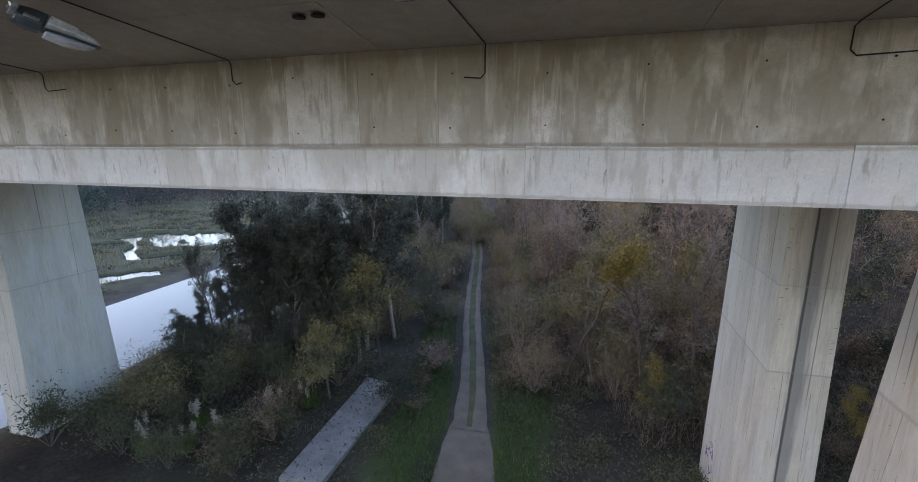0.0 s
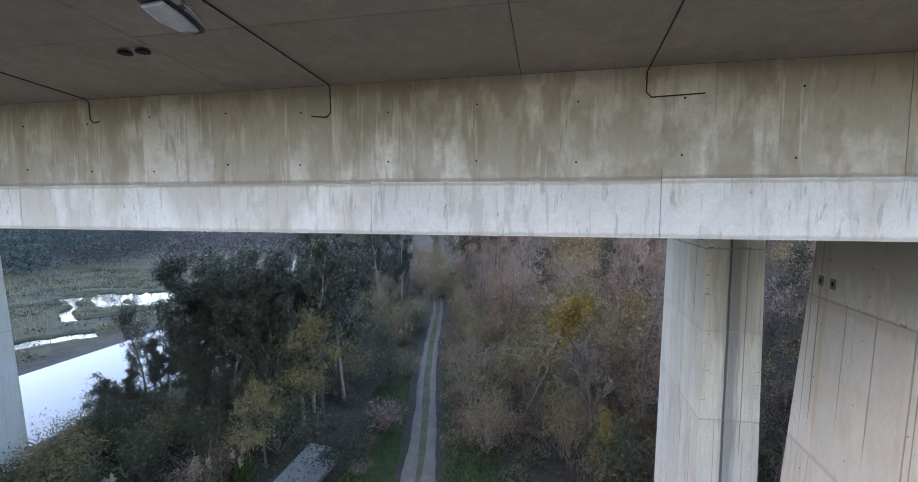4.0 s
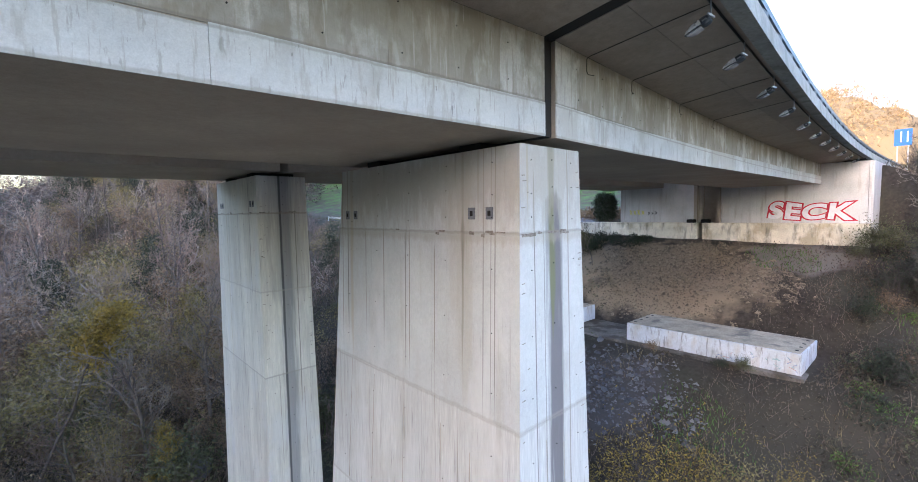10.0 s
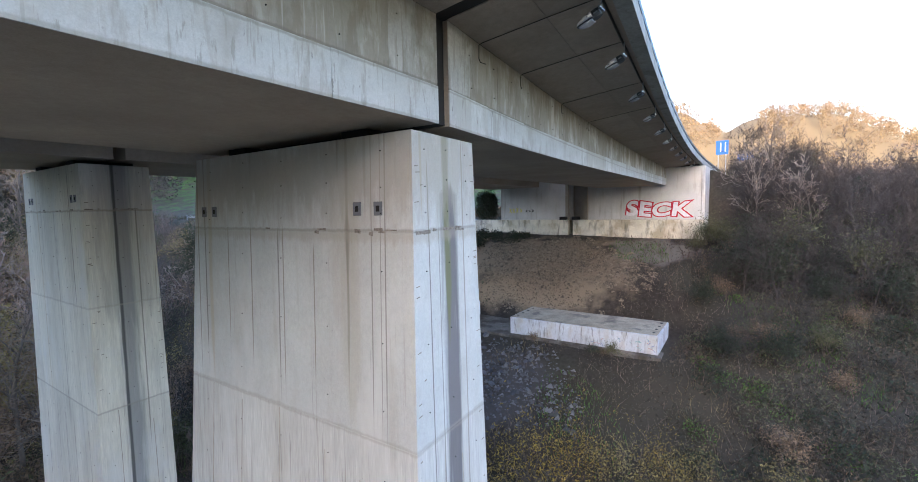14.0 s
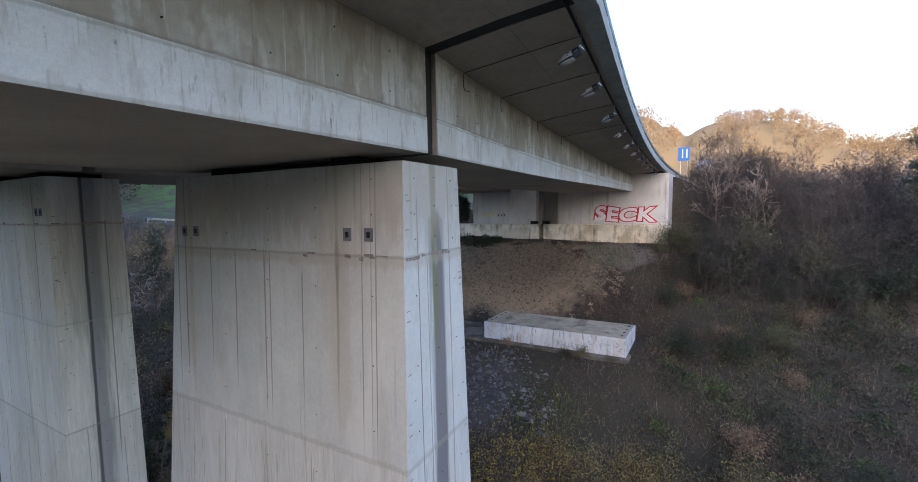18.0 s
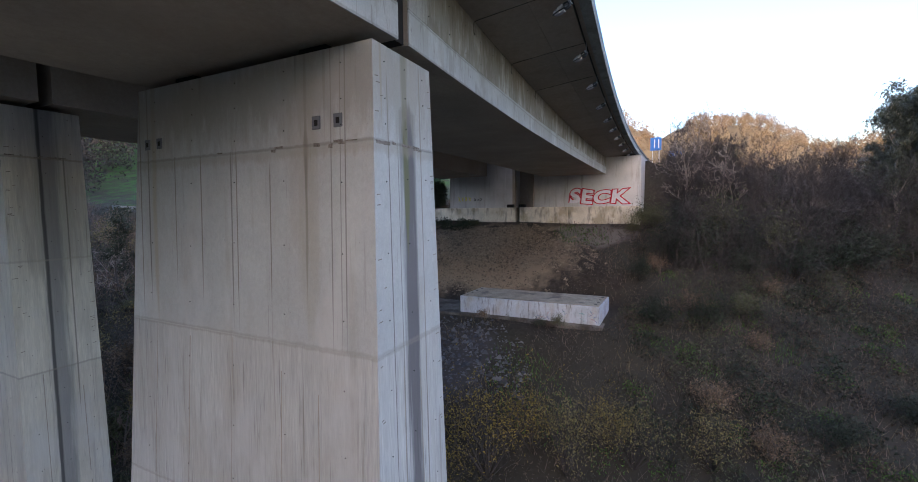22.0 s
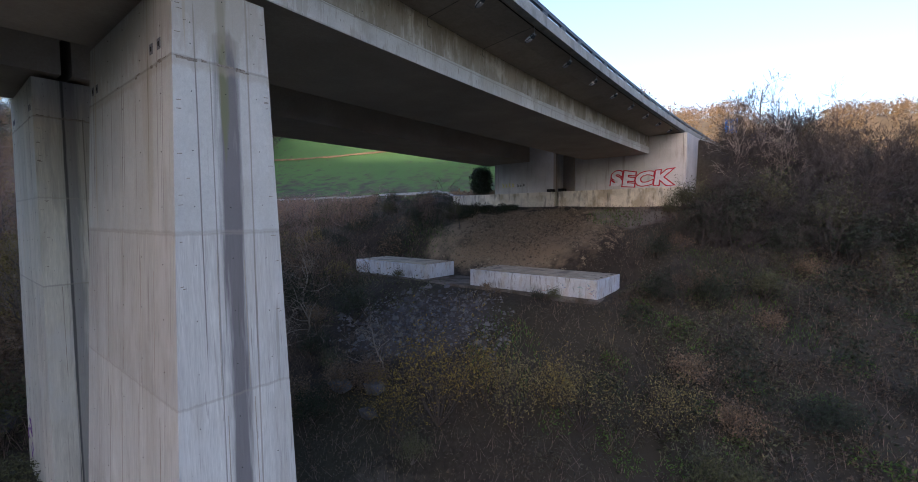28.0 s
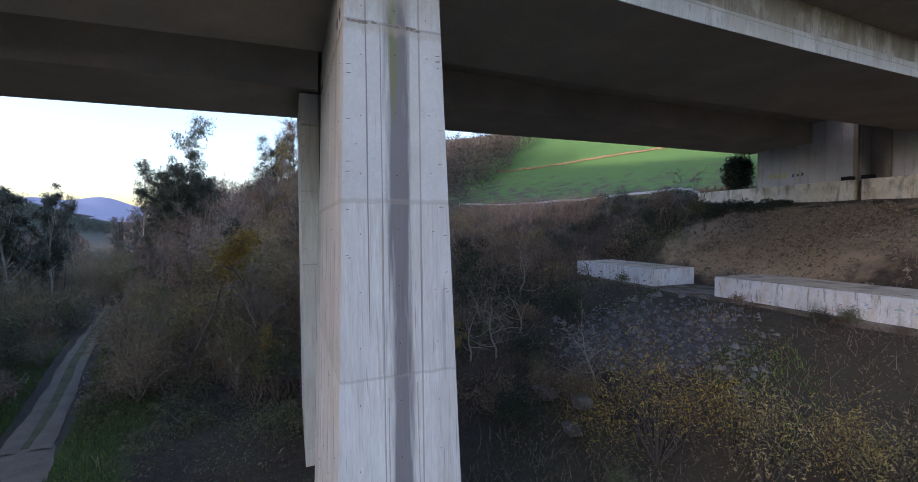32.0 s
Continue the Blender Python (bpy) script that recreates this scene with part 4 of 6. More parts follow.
M_OLIVE = leafy("olive_leaves", (0.205, 0.165, 0.062), rand=0.5)
M_BROWN = leafy("withered_leaves", (0.18, 0.122, 0.074), rand=0.55)
M_GOLD = leafy("yellow_autumn_leaves", (0.24, 0.17, 0.03), rand=0.45)
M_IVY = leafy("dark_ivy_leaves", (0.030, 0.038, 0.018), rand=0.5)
M_PALE_WOOD = mat("pale_grey_branches", (0.26, 0.225, 0.19), 0.9, rand=0.2, grain=[(2, 0.2)])
# leaf brown darkened to paint in the shaded gaps beneath and between bushes
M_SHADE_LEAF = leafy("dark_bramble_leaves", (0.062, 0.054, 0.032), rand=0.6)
# duller, darker brown than the withered leaves
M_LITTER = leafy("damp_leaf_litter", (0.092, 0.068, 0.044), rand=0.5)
M_TAN_LEAF = leafy("tan_autumn_leaves", (0.26, 0.195, 0.10), rand=0.5)
M_GRASS = leafy("green_grass_blades", (0.075, 0.13, 0.022), rand=0.5)
M_STRAW = leafy("dry_straw_blades", (0.26, 0.20, 0.10), rand=0.45)
M_PLUME = leafy("pale_plumes", (0.38, 0.34, 0.27), rand=0.2)


def limbs(rng, height, r0, kids, crook=0.16, lift=0.10, start=0.25, reach=0.42, angle=0.9):
    """Tapering segments of a tree: a trunk and, level by level, the branches in kids. Rows of start, end and both radii; and the tips."""
    segs, tips = [], []

    def run(p, d, length, r, level):
        n = (6, 4, 3, 2, 2)[min(level, 4)]
        pts = [p]
        for i in range(n):
            d = d + rng.normal(0, crook, 3) + np.array((0, 0, lift))
            d = d / np.linalg.norm(d)
            q = pts[-1] + d * length / n
            ra, rb = r * (1 - 0.75 * i / n), r * (1 - 0.75 * (i + 1) / n)
            segs.append((*pts[-1], *q, ra, rb))
            pts.append(q)
        if level >= len(kids):
            tips.append(pts[-1])
            return
        for k in range(kids[level]):
            u = start + (1 - start) * (k + rng.random()) / kids[level] if level == 0 else 0.2 + 0.8 * rng.random()
            i = min(int(u * n), n - 1)
            at = pts[i] + (pts[i + 1] - pts[i]) * (u * n - i)
            side = rng.normal(0, 1, 3)
            side -= d * side.dot(d)
            side /= np.linalg.norm(side) + 1e-6
            a = angle * rng.uniform(0.6, 1.2)
            run(at, d * math.cos(a) + side * math.sin(a), length * reach * rng.uniform(0.6, 1.15) * (1.15 - 0.5 * u if level == 0 else 1), r * 0.45 * (1.1 - 0.6 * u), level + 1)

    run(np.zeros(3), np.array((rng.normal(0, 0.06), rng.normal(0, 0.06), 1.0)), height, r0, 0)
    return np.array(segs), np.array(tips)


def seg_mesh(name, segs, sides, m, thin=0.0):
    a, b, ra, rb = segs[:, :3], segs[:, 3:6], np.maximum(segs[:, 6], thin), np.maximum(segs[:, 7], thin)
    d = b - a
    d /= np.linalg.norm(d, axis=1)[:, None] + 1e-9
    u = np.cross(d, np.where(np.abs(d[:, 2:3]) > 0.9, (1.0, 0, 0), (0, 0, 1.0)))
    u /= np.linalg.norm(u, axis=1)[:, None]
    v = np.cross(d, u)
    ang = np.arange(sides) * math.tau / sides
    ring = np.cos(ang)[None, :, None] * u[:, None] + np.sin(ang)[None, :, None] * v[:, None]
    verts = np.stack([a[:, None] + ring * ra[:, None, None], b[:, None] + ring * rb[:, None, None]], 1).reshape(-1, 3)
    base = np.arange(len(segs))[:, None] * 2 * sides
    k = np.arange(sides)[None]
    k2 = (k + 1) % sides
    f = np.stack([base + k, base + k2, base + sides + k2, base + sides + k], -1).reshape(-1, 4)
    return mesh_of(name, verts, f, m)


def ribbon_mesh(name, segs, m, thin):
    """Fine twigs as tapering blades."""
    a, b = segs[:, :3], segs[:, 3:6]
    r = np.maximum(segs[:, 6:7], thin)
    d = b - a
    s = np.cross(d, np.random.default_rng(3).normal(0, 1, d.shape))
    s = s / (np.linalg.norm(s, axis=1)[:, None] + 1e-9) * r * 1.5
    v = np.stack([a - s, a + s, b + s * 0.5, b - s * 0.5], 1).reshape(-1, 3)
    return mesh_of(name, v, np.arange(len(v)).reshape(-1, 4), m)


def mesh_of(name, verts, faces, m):
    """A mesh from arrays of places and of faces of equal size."""
    verts, faces = np.asarray(verts, np.float32), np.asarray(faces, np.int32)
    me = bpy.data.meshes.new(name)
    n = faces.shape[1]
    me.vertices.add(len(verts))
    me.vertices.foreach_set("co", verts.ravel())
    me.loops.add(faces.size)
    me.loops.foreach_set("vertex_index", faces.ravel())
    me.polygons.add(len(faces))
    me.polygons.foreach_set("loop_start", np.arange(len(faces), dtype=np.int32) * n)
    me.update(calc_edges=True)
    me.validate()
    me.materials.append(m)
    return me


def leaf_quads(rng, at, size, slim=0.5, droop=0.0):
    """Pointed leaf shapes, one at each place, in random directions."""
    n = len(at)
    d = rng.normal(0, 1, (n, 3))
    d[:, 2] -= droop
    d /= np.linalg.norm(d, axis=1)[:, None]
    s = np.cross(d, rng.normal(0, 1, (n, 3)))
    s /= np.linalg.norm(s, axis=1)[:, None] + 1e-9
    L = (size * rng.uniform(0.75, 1.75, n))[:, None]
    verts = np.stack([at, at + d * L * 0.55 + s * L * slim * 0.62, at + d * L], 1).reshape(-1, 3)
    return verts, np.arange(3 * n).reshape(-1, 3)


def blades(rng, at, height, width, lean=0.35):
    n = len(at)
    h = (height * rng.uniform(0.5, 1.3, n))[:, None]
    tip = at + np.concatenate([rng.normal(0, lean, (n, 2)) * h, h], 1)
    a = rng.uniform(0, math.tau, n)
    s = np.stack([np.cos(a), np.sin(a), np.zeros(n)], 1) * width
    return np.stack([at - s, at + s, tip], 1).reshape(-1, 3), np.arange(3 * n).reshape(-1, 3)


def plant(name, parts, label, category, group):
    t = thing(name, pose(0, 0, -50), label, category, group)
    for pname, me in parts:
        o = new(pname, me)
        o.parent = t
        if pname in ("twig_work", "stem_work", "foliage", "crown"):
            o["kind"] = "stuff"
    return t


def bare_tree(seed, height, twig=M_TWIG, kids=(11, 5, 4), r=0.13, leaf=None, group="bare trees", label="bare grey winter tree with fine branching twigs", bark=None, start=0.25, reach=0.40):
    rng = np.random.default_rng(seed)
    segs, tips = limbs(rng, height, r, kids, start=start, reach=reach)
    big = segs[:, 6] > 0.028
    parts = [("trunk", seg_mesh("trunk", segs[big], 5, bark or M_BARK)), ("twig_work", ribbon_mesh("twig_work", segs[~big], twig, 0.015))]
    if leaf is not None:
        m, n, size = leaf
        at = tips[rng.integers(0, len(tips), n)] + rng.normal(0, height * 0.035, (n, 3))
        parts.append(("crown", mesh_of("crown", *leaf_quads(rng, at, size), m)))
    return plant("bare_tree" if leaf is None else "leafy_tree", parts, label, "tree", group)


def sprawling_tree(seed, height):
    """A bare tree of crooked pale limbs that spread to the sides."""
    rng = np.random.default_rng(seed)
    segs, tips = limbs(rng, height, 0.10, (9, 5, 3), crook=0.26, lift=0.02, start=0.12, reach=0.62, angle=1.15)
    big = segs[:, 6] > 0.02
    return plant("bare_tree", [("trunk", seg_mesh("trunk", segs[big], 5, M_PALE_WOOD, 0.028)), ("twig_work", ribbon_mesh("twig_work", segs[~big], M_TWIG, 0.013))], "bare tree with crooked pale spreading branches", "tree", "bare trees")


def eucalyptus(seed, height, leaves, label="tall dark eucalyptus with pale trunk and clumped hanging leaves"):
    rng = np.random.default_rng(seed)
    segs, tips = limbs(rng, height, 0.24, (18, 6, 3), crook=0.10, lift=0.12, start=0.22, reach=0.30, angle=0.85)
    big = segs[:, 6] > 0.03
    tips = tips[tips[:, 2] > height * 0.18]
    pick = rng.integers(0, len(tips), leaves)
    at = tips[pick] + rng.normal(0, 0.32, (leaves, 3)) * np.array((1, 1, 0.8))
    return plant("eucalyptus_tree", [("trunk", seg_mesh("trunk", segs[big], 6, M_EUC_BARK)), ("twig_work", ribbon_mesh("twig_work", segs[~big], M_TWIG, 0.014)), ("crown", mesh_of("crown", *leaf_quads(rng, at, 0.28, 0.42, 0.8), M_EUC))], label, "tree", "eucalyptus trees")


def shrub(seed, height, width, m, n, size, label, stems=14, name="shrub", group="shrubs", twig=M_BARK):
    rng = np.random.default_rng(seed)
    rows, ends = [], []
    for _ in range(stems):
        a, o = rng.uniform(0, math.tau), rng.uniform(0.1, 1) ** 0.7
        tip = np.array((math.cos(a) * width * o * 0.5, math.sin(a) * width * o * 0.5, height * (1.05 - 0.45 * o * o) * rng.uniform(0.75, 1.05)))
        mid = tip * np.array((0.4, 0.4, 0.55)) + rng.normal(0, 0.06 * height, 3)
        rows += [(0, 0, 0, *mid, 0.03, 0.02), (*mid, *tip, 0.02, 0.006)]
        ends += [tip, (mid + tip) / 2]
        for _ in range(5):
            u = rng.uniform(0.2, 1)
            s = mid + (tip - mid) * u
            e = s + rng.normal(0, 0.16, 3) * width + np.array((0, 0, 0.12 * height))
            rows.append((*s, *e, 0.010, 0.004))
            ends += [e, (s + e) / 2]
    ends = np.array(ends)
    at = ends[rng.integers(0, len(ends), n)] + rng.normal(0, 0.085, (n, 3)) * np.array((width, width, height))
    at[:, 2] = np.abs(at[:, 2])
    return plant(name, [("stem_work", ribbon_mesh("stem_work", np.array(rows), twig, 0.010)), ("foliage", mesh_of("foliage", *leaf_quads(rng, at, size), m))], label, "tree" if name == "low_tree" else "shrub", group)


BARE = [bare_tree(10 + k, h, tw, kids) for k, (h, tw, kids) in enumerate(((9.0, M_TWIG, (13, 6, 4)), (7.5, M_TWIG, (13, 6, 4)), (10.5, M_TWIG_RED, (13, 7, 4)), (6.0, M_TWIG_RED, (13, 7, 4)), (8.0, M_TWIG, (13, 6, 4))))]
BARE_DARK = [bare_tree(90 + k, h, M_STEM_DARK, (17, 7, 4), 0.075, label="bare dark stemmed winter tree on the bank", bark=M_STEM_DARK, start=0.05, reach=0.5) for k, h in enumerate((8.0, 9.5, 6.5))]
SAPLING = [bare_tree(30 + k, h, tw, (9, 4, 3), 0.05, label="thin bare sapling with fine twigs") for k, (h, tw) in enumerate(((4.5, M_TWIG), (3.5, M_TWIG_RED), (5.5, M_TWIG)))]
SPARSE = [bare_tree(40 + k, h, M_TWIG, (11, 5, 4), 0.11, (m, int(n * 1.5), 0.17), "half bare trees", lab) for k, (h, m, n, lab) in enumerate(((7.5, M_OLIVE, 2600, "half bare tree with thin olive leaves"), (6.5, M_GOLD, 2200, "half bare tree with sparse yellow leaves"), (8.5, M_BROWN, 2200, "half bare tree with withered brown leaves"), (7.5, M_IVY, 3000, "bare tree overgrown with dark ivy leaves")))]
EUC = [eucalyptus(50, 17.0, 17000), eucalyptus(51, 14.0, 13000), eucalyptus(52, 19.0, 18000), eucalyptus(53, 15.0, 6000), eucalyptus(54, 18.0, 7000)]
BUSH = [shrub(60, 2.6, 3.4, M_GREEN, 2000, 0.175, "dense dark green bramble bush"), shrub(61, 3.6, 4.2, M_OLIVE, 2300, 0.175, "olive green leafy bush on the slope"), shrub(62, 1.9, 2.8, M_BROWN, 1700, 0.15, "low bush with withered brown leaves"),
        shrub(63, 4.2, 4.6, M_GREEN, 2600, 0.18, "tall green leafy bush among brambles"), shrub(64, 3.0, 3.8, M_BROWN, 1500, 0.14, "twiggy brown bush with few leaves", 24, twig=M_TWIG_RED), shrub(65, 2.0, 2.8, M_TWIG_RED, 400, 0.2, "low leafless thicket of reddish stems", 34, twig=M_TWIG_RED), shrub(66, 2.8, 3.4, M_IVY, 2000, 0.17, "dark evergreen bush with ivy leaves", twig=M_STEM_DARK)]


DOME = [shrub(75, 4.6, 5.0, M_TAN_LEAF, 2600, 0.13, "low round tree with tan autumn leaves", 30, "low_tree", "low round trees", M_TWIG), shrub(76, 5.2, 5.4, M_OLIVE, 2800, 0.13, "low round tree with olive leaves", 30, "low_tree", "low round trees", M_TWIG), shrub(77, 4.0, 4.6, M_BROWN, 2400, 0.13, "low round tree with reddish brown leaves", 30, "low_tree", "low round trees", M_TWIG_RED)]
TALL_GOLD = bare_tree(48, 11.3, M_TWIG, (10, 5, 4), 0.12, (M_GOLD, 5200, 0.17), "half bare trees", "slender tree with a round yellow autumn crown", start=0.7, reach=0.15)
SPRAWL = [sprawling_tree(110 + k, h) for k, h in enumerate((6.5, 5.0, 7.5))]


def place(kind, x, y, size=1.0, turn=None, dz=-0.08, rng=random):
    """A copy of a plant on the ground at x, y."""
    kind.scale = (1, 1, 1)
    m = pose(x, y, float(ground(x, y)) + dz, 0, 0, rng.uniform(0, 360) if turn is None else turn)
    o = copy_thing(kind, m)
    o.scale = (size * rng.uniform(0.9, 1.1), size * rng.uniform(0.9, 1.1), size * rng.uniform(0.88, 1.12))
    return o


def clear(x, y):
    """Whether a plant may grow here: off the track, the piers, the blocks, the road, the river and the view along the path."""
    if abs(x - float(track_x(y))) < 2.6:
        return False
    for cx, cy, rx, ry in ((9.7, 9.4, 3.6, 7.0), (9.0, 22.8, 3.4, 6.0), (-36.1, 15.5, 3.0, 12.0), (34.4, 17.8, 3.8, 14.6), (-15.0, 25.6, 2.4, 6.6)):
        if abs(x - cx) < rx and abs(y - cy) < ry:
            return False
    if x > 46 and 4 < y < 33 or 58 < y < 86 and abs(x - 32.5 - 0.45 * (y - 68)) < 4.5:
        return False
    return x > -43 or x < -64


def scatter(kinds, weights, n, x0, x1, y0, y1, lo, hi, seed, test=None, gap=1.2, minimum=0.0):
    rng = random.Random(seed)
    placed = []
    tries = 0
    while len(placed) < n and tries < n * 30:
        tries += 1
        x, y = rng.uniform(x0, x1), rng.uniform(y0, y1)
        if not clear(x, y) or (test and not test(x, y)) or any((x - a) ** 2 + (y - b) ** 2 < gap * gap for a, b in placed):
            continue
        placed.append((x, y))
        place(rng.choices(kinds, weights)[0], x, y, rng.uniform(lo, hi), rng=rng)


def grove(name, kinds, weights, n, x0, x1, y0, y1, lo, hi, seed, test, gap, label):
    """Far trees of the given kinds, joined into one object for each material."""
    rng = random.Random(seed)
    placed, made, tries = [], {}, 0
    while len(placed) < n and tries < n * 30:
        tries += 1
        x, y = rng.uniform(x0, x1), rng.uniform(y0, y1)
        if not clear(x, y) or (test and not test(x, y)) or any((x - a) ** 2 + (y - b) ** 2 < gap * gap for a, b in placed):
            continue
        placed.append((x, y))
        s, a = rng.uniform(lo, hi), rng.uniform(0, math.tau)
        at = np.array((x, y, float(ground(x, y)) - 0.08))
        turn = np.array(((math.cos(a), -math.sin(a), 0), (math.sin(a), math.cos(a), 0), (0, 0, 1))) * s
        for c in rng.choices(kinds, weights)[0].children:
            v = np.empty(len(c.data.vertices) * 3, np.float32)
            c.data.vertices.foreach_get("co", v)
            k = len(c.data.polygons[0].vertices)
            f = np.empty(len(c.data.loops), np.int32)
            c.data.loops.foreach_get("vertex_index", f)
            vs, fs = made.setdefault((c.data.materials[0].name, k), ([], []))
            fs.append(f.reshape(-1, k) + sum(len(q) for q in vs))
            vs.append(v.reshape(-1, 3) @ turn.T + at)
    for (m, k), (vs, fs) in made.items():
        tagged(new(name, mesh_of(name, np.concatenate(vs), np.concatenate(fs), bpy.data.materials[m])), label, "woods", kind="stuff")


# ---- plants: the slope beside the track ----
def slope(x, y):
    return x > float(toe(y)) - 2.5 and x < float(crest(y)) + 4


scatter(BARE + SPARSE, (3, 3, 3, 3, 3, 3, 0.6, 3, 3), 120, -22, 34, 31, 95, 0.85, 1.35, 1, lambda x, y: slope(x, y) and float(track_x(y)) + 5 < x < 0.36 * y, 1.9)
scatter(BUSH, (2.5, 4, 3, 2, 4, 2, 1), 46, -20, 32, 29, 70, 0.9, 1.6, 2, lambda x, y: slope(x, y) and float(track_x(y)) + 3.6 < x < 0.38 * y, 1.7)
for x, y, k, s in ((-19.5, 86.5, 1, 1.5), (-22.5, 88.0, 4, 1.5), (-17.5, 88.5, 3, 1.4), (-21.0, 90.0, 1, 1.7), (-25.5, 91.0, 2, 1.6), (-15.8, 84.0, 1, 1.3)):
    place(BUSH[k], x, y, s)
scatter(SPRAWL, (1, 1, 1), 26, -8, 24, 33, 66, 0.8, 1.25, 71, lambda x, y: slope(x, y) and float(track_x(y)) + 5 < x < 0.36 * y, 2.4)
scatter(DOME, (3, 3, 2), 46, -18, 26, 32, 84, 0.8, 1.25, 72, lambda x, y: float(track_x(y)) + 4 < x < 0.36 * y, 3.0)
scatter(DOME, (3, 4, 2), 34, -40, -18, 58, 125, 0.9, 1.4, 73, lambda x, y: x < float(track_x(y)) - 4.5, 3.4)
for x, y, k, s in ((-20.5, 83.0, 0, 0.9), (-18.0, 84.5, 1, 1.0), (-22.6, 86.0, 1, 1.1), (-24.5, 92.0, 0, 1.2), (-21.5, 95.0, 1, 1.3), (-27.0, 98.0, 2, 1.3), (-29.5, 104.0, 0, 1.4), (-25.5, 106.0, 1, 1.4), (-33.0, 113.0, 1, 1.5), (-28.5, 116.0, 0, 1.4), (-37.0, 124.0, 2, 1.5), (-32.0, 127.0, 1, 1.5), (-13.8, 46.5, 0, 0.7), (-17.6, 64.5, 0, 1.0), (-19.0, 58.0, 1, 1.0)):
    place(DOME[k], x, y, s)
place(TALL_GOLD, -0.5, 36.0, 1.0)
place(BUSH[1], -2.2, 45.0, 1.2)
place(SPARSE[1], 5.5, 31.0, 0.6)
# the river side of the track
for x, y, k, s in ((-19.5, 36.5, 2, 0.80), (-17.9, 39.5, 0, 0.82), (-22.5, 38.0, 0, 0.84), (-26.0, 41.0, 1, 0.92), (-29.5, 43.5, 1, 0.95), (-21.0, 43.5, 2, 0.82), (-24.5, 46.0, 0, 0.86), (-19.0, 34.0, 1, 0.72), (-27.5, 36.5, 1, 0.8), (-33.5, 42.0, 1, 0.95), (-28.6, 40.0, 2, 0.72), (-26.2, 34.6, 1, 0.75), (-24.0, 34.5, 0, 0.72), (-21.5, 34.0, 1, 0.8), (-31.6, 36.0, 1, 0.98), (-30.2, 38.6, 0, 0.78), (-32.6, 39.0, 1, 0.9), (-31.6, 27.2, 1, 0.42), (-33.0, 28.6, 1, 0.32)):
    place(EUC[k], x, y, s)
for x, y, k, s in ((-33.0, 33.6, 1, 0.42), (-30.0, 32.8, 0, 0.38), (-28.0, 32.2, 1, 0.42), (-25.4, 31.4, 0, 0.34), (-34.6, 38.2, 1, 0.45), (-22.6, 31.6, 1, 0.38), (-36.0, 40.4, 0, 0.4), (-31.6, 35.0, 1, 0.5), (-20.4, 31.8, 1, 0.4), (-26.6, 37.6, 1, 0.5), (-29.2, 36.0, 0, 0.45), (-34.0, 31.0, 1, 0.3)):
    place(EUC[k], x, y, s)
for x, y, k, s in ((-31.0, 30.4, 3, 1.0), (-27.2, 29.6, 0, 1.1), (-33.6, 27.0, 1, 0.9), (-24.6, 28.8, 3, 0.8), (-35.6, 33.0, 0, 1.0), (-29.0, 26.0, 6, 1.1)):
    place(BUSH[k], x, y, s)
for x, y, k, s in ((-27.0, 70.5, 0, 1.05), (-23.8, 74.0, 2, 0.85), (-28.5, 66.0, 1, 0.9), (-25.4, 68.3, 0, 0.95), (-33.0, 84.0, 0, 0.85), (-30.0, 75.0, 1, 0.9), (-38.0, 92.0, 2, 0.8)):
    place(EUC[k], x, y, s)
for x, y, s in ((-37.3, 35.8, 0.55), (-36.2, 37.0, 0.5), (-35.4, 35.0, 0.42)):
    place(EUC[3], x, y, s)
scatter(BUSH + SPARSE[:1] + SPARSE[2:3], (4, 3, 2, 3, 1, 0.5, 1, 2, 1), 50, -34, -10, 19, 90, 0.75, 1.4, 3, lambda x, y: x < float(track_x(y)) - 3.2 and (y > 24 or x < -18) and (x > -27 or y > 58) and not (x < -22 and y < 33), 1.7)
grove("river_bank_woods", BARE[:2] + SPARSE[:1] + EUC[3:4], (2, 2, 3, 1), 26, -60, -16, 60, 150, 0.7, 1.05, 31, lambda x, y: x < float(track_x(y)) - 6, 3.0, "thin woods along the river bank")
for x, y, s in ((-12.6, 96.0, 1.15), (-14.6, 97.5, 1.0), (-16.8, 96.5, 0.95), (-10.8, 98.0, 0.95)):
    place(EUC[2], x, y, s)
for x, y, k, s in ((-15.6, 97.5, 0, 1.35), (-10.2, 97.0, 0, 1.2), (-12.0, 99.0, 1, 1.6), (-17.5, 99.0, 1, 1.2), (-33.0, 108.0, 0, 1.0), (-42.0, 118.0, 2, 0.9), (-50.0, 120.0, 0, 1.0), (-60.0, 135.0, 1, 1.1), (-8.0, 100.0, 0, 1.1), (-37.0, 140.0, 2, 0.9)):
    place(EUC[3 + k % 2], x, y, s)
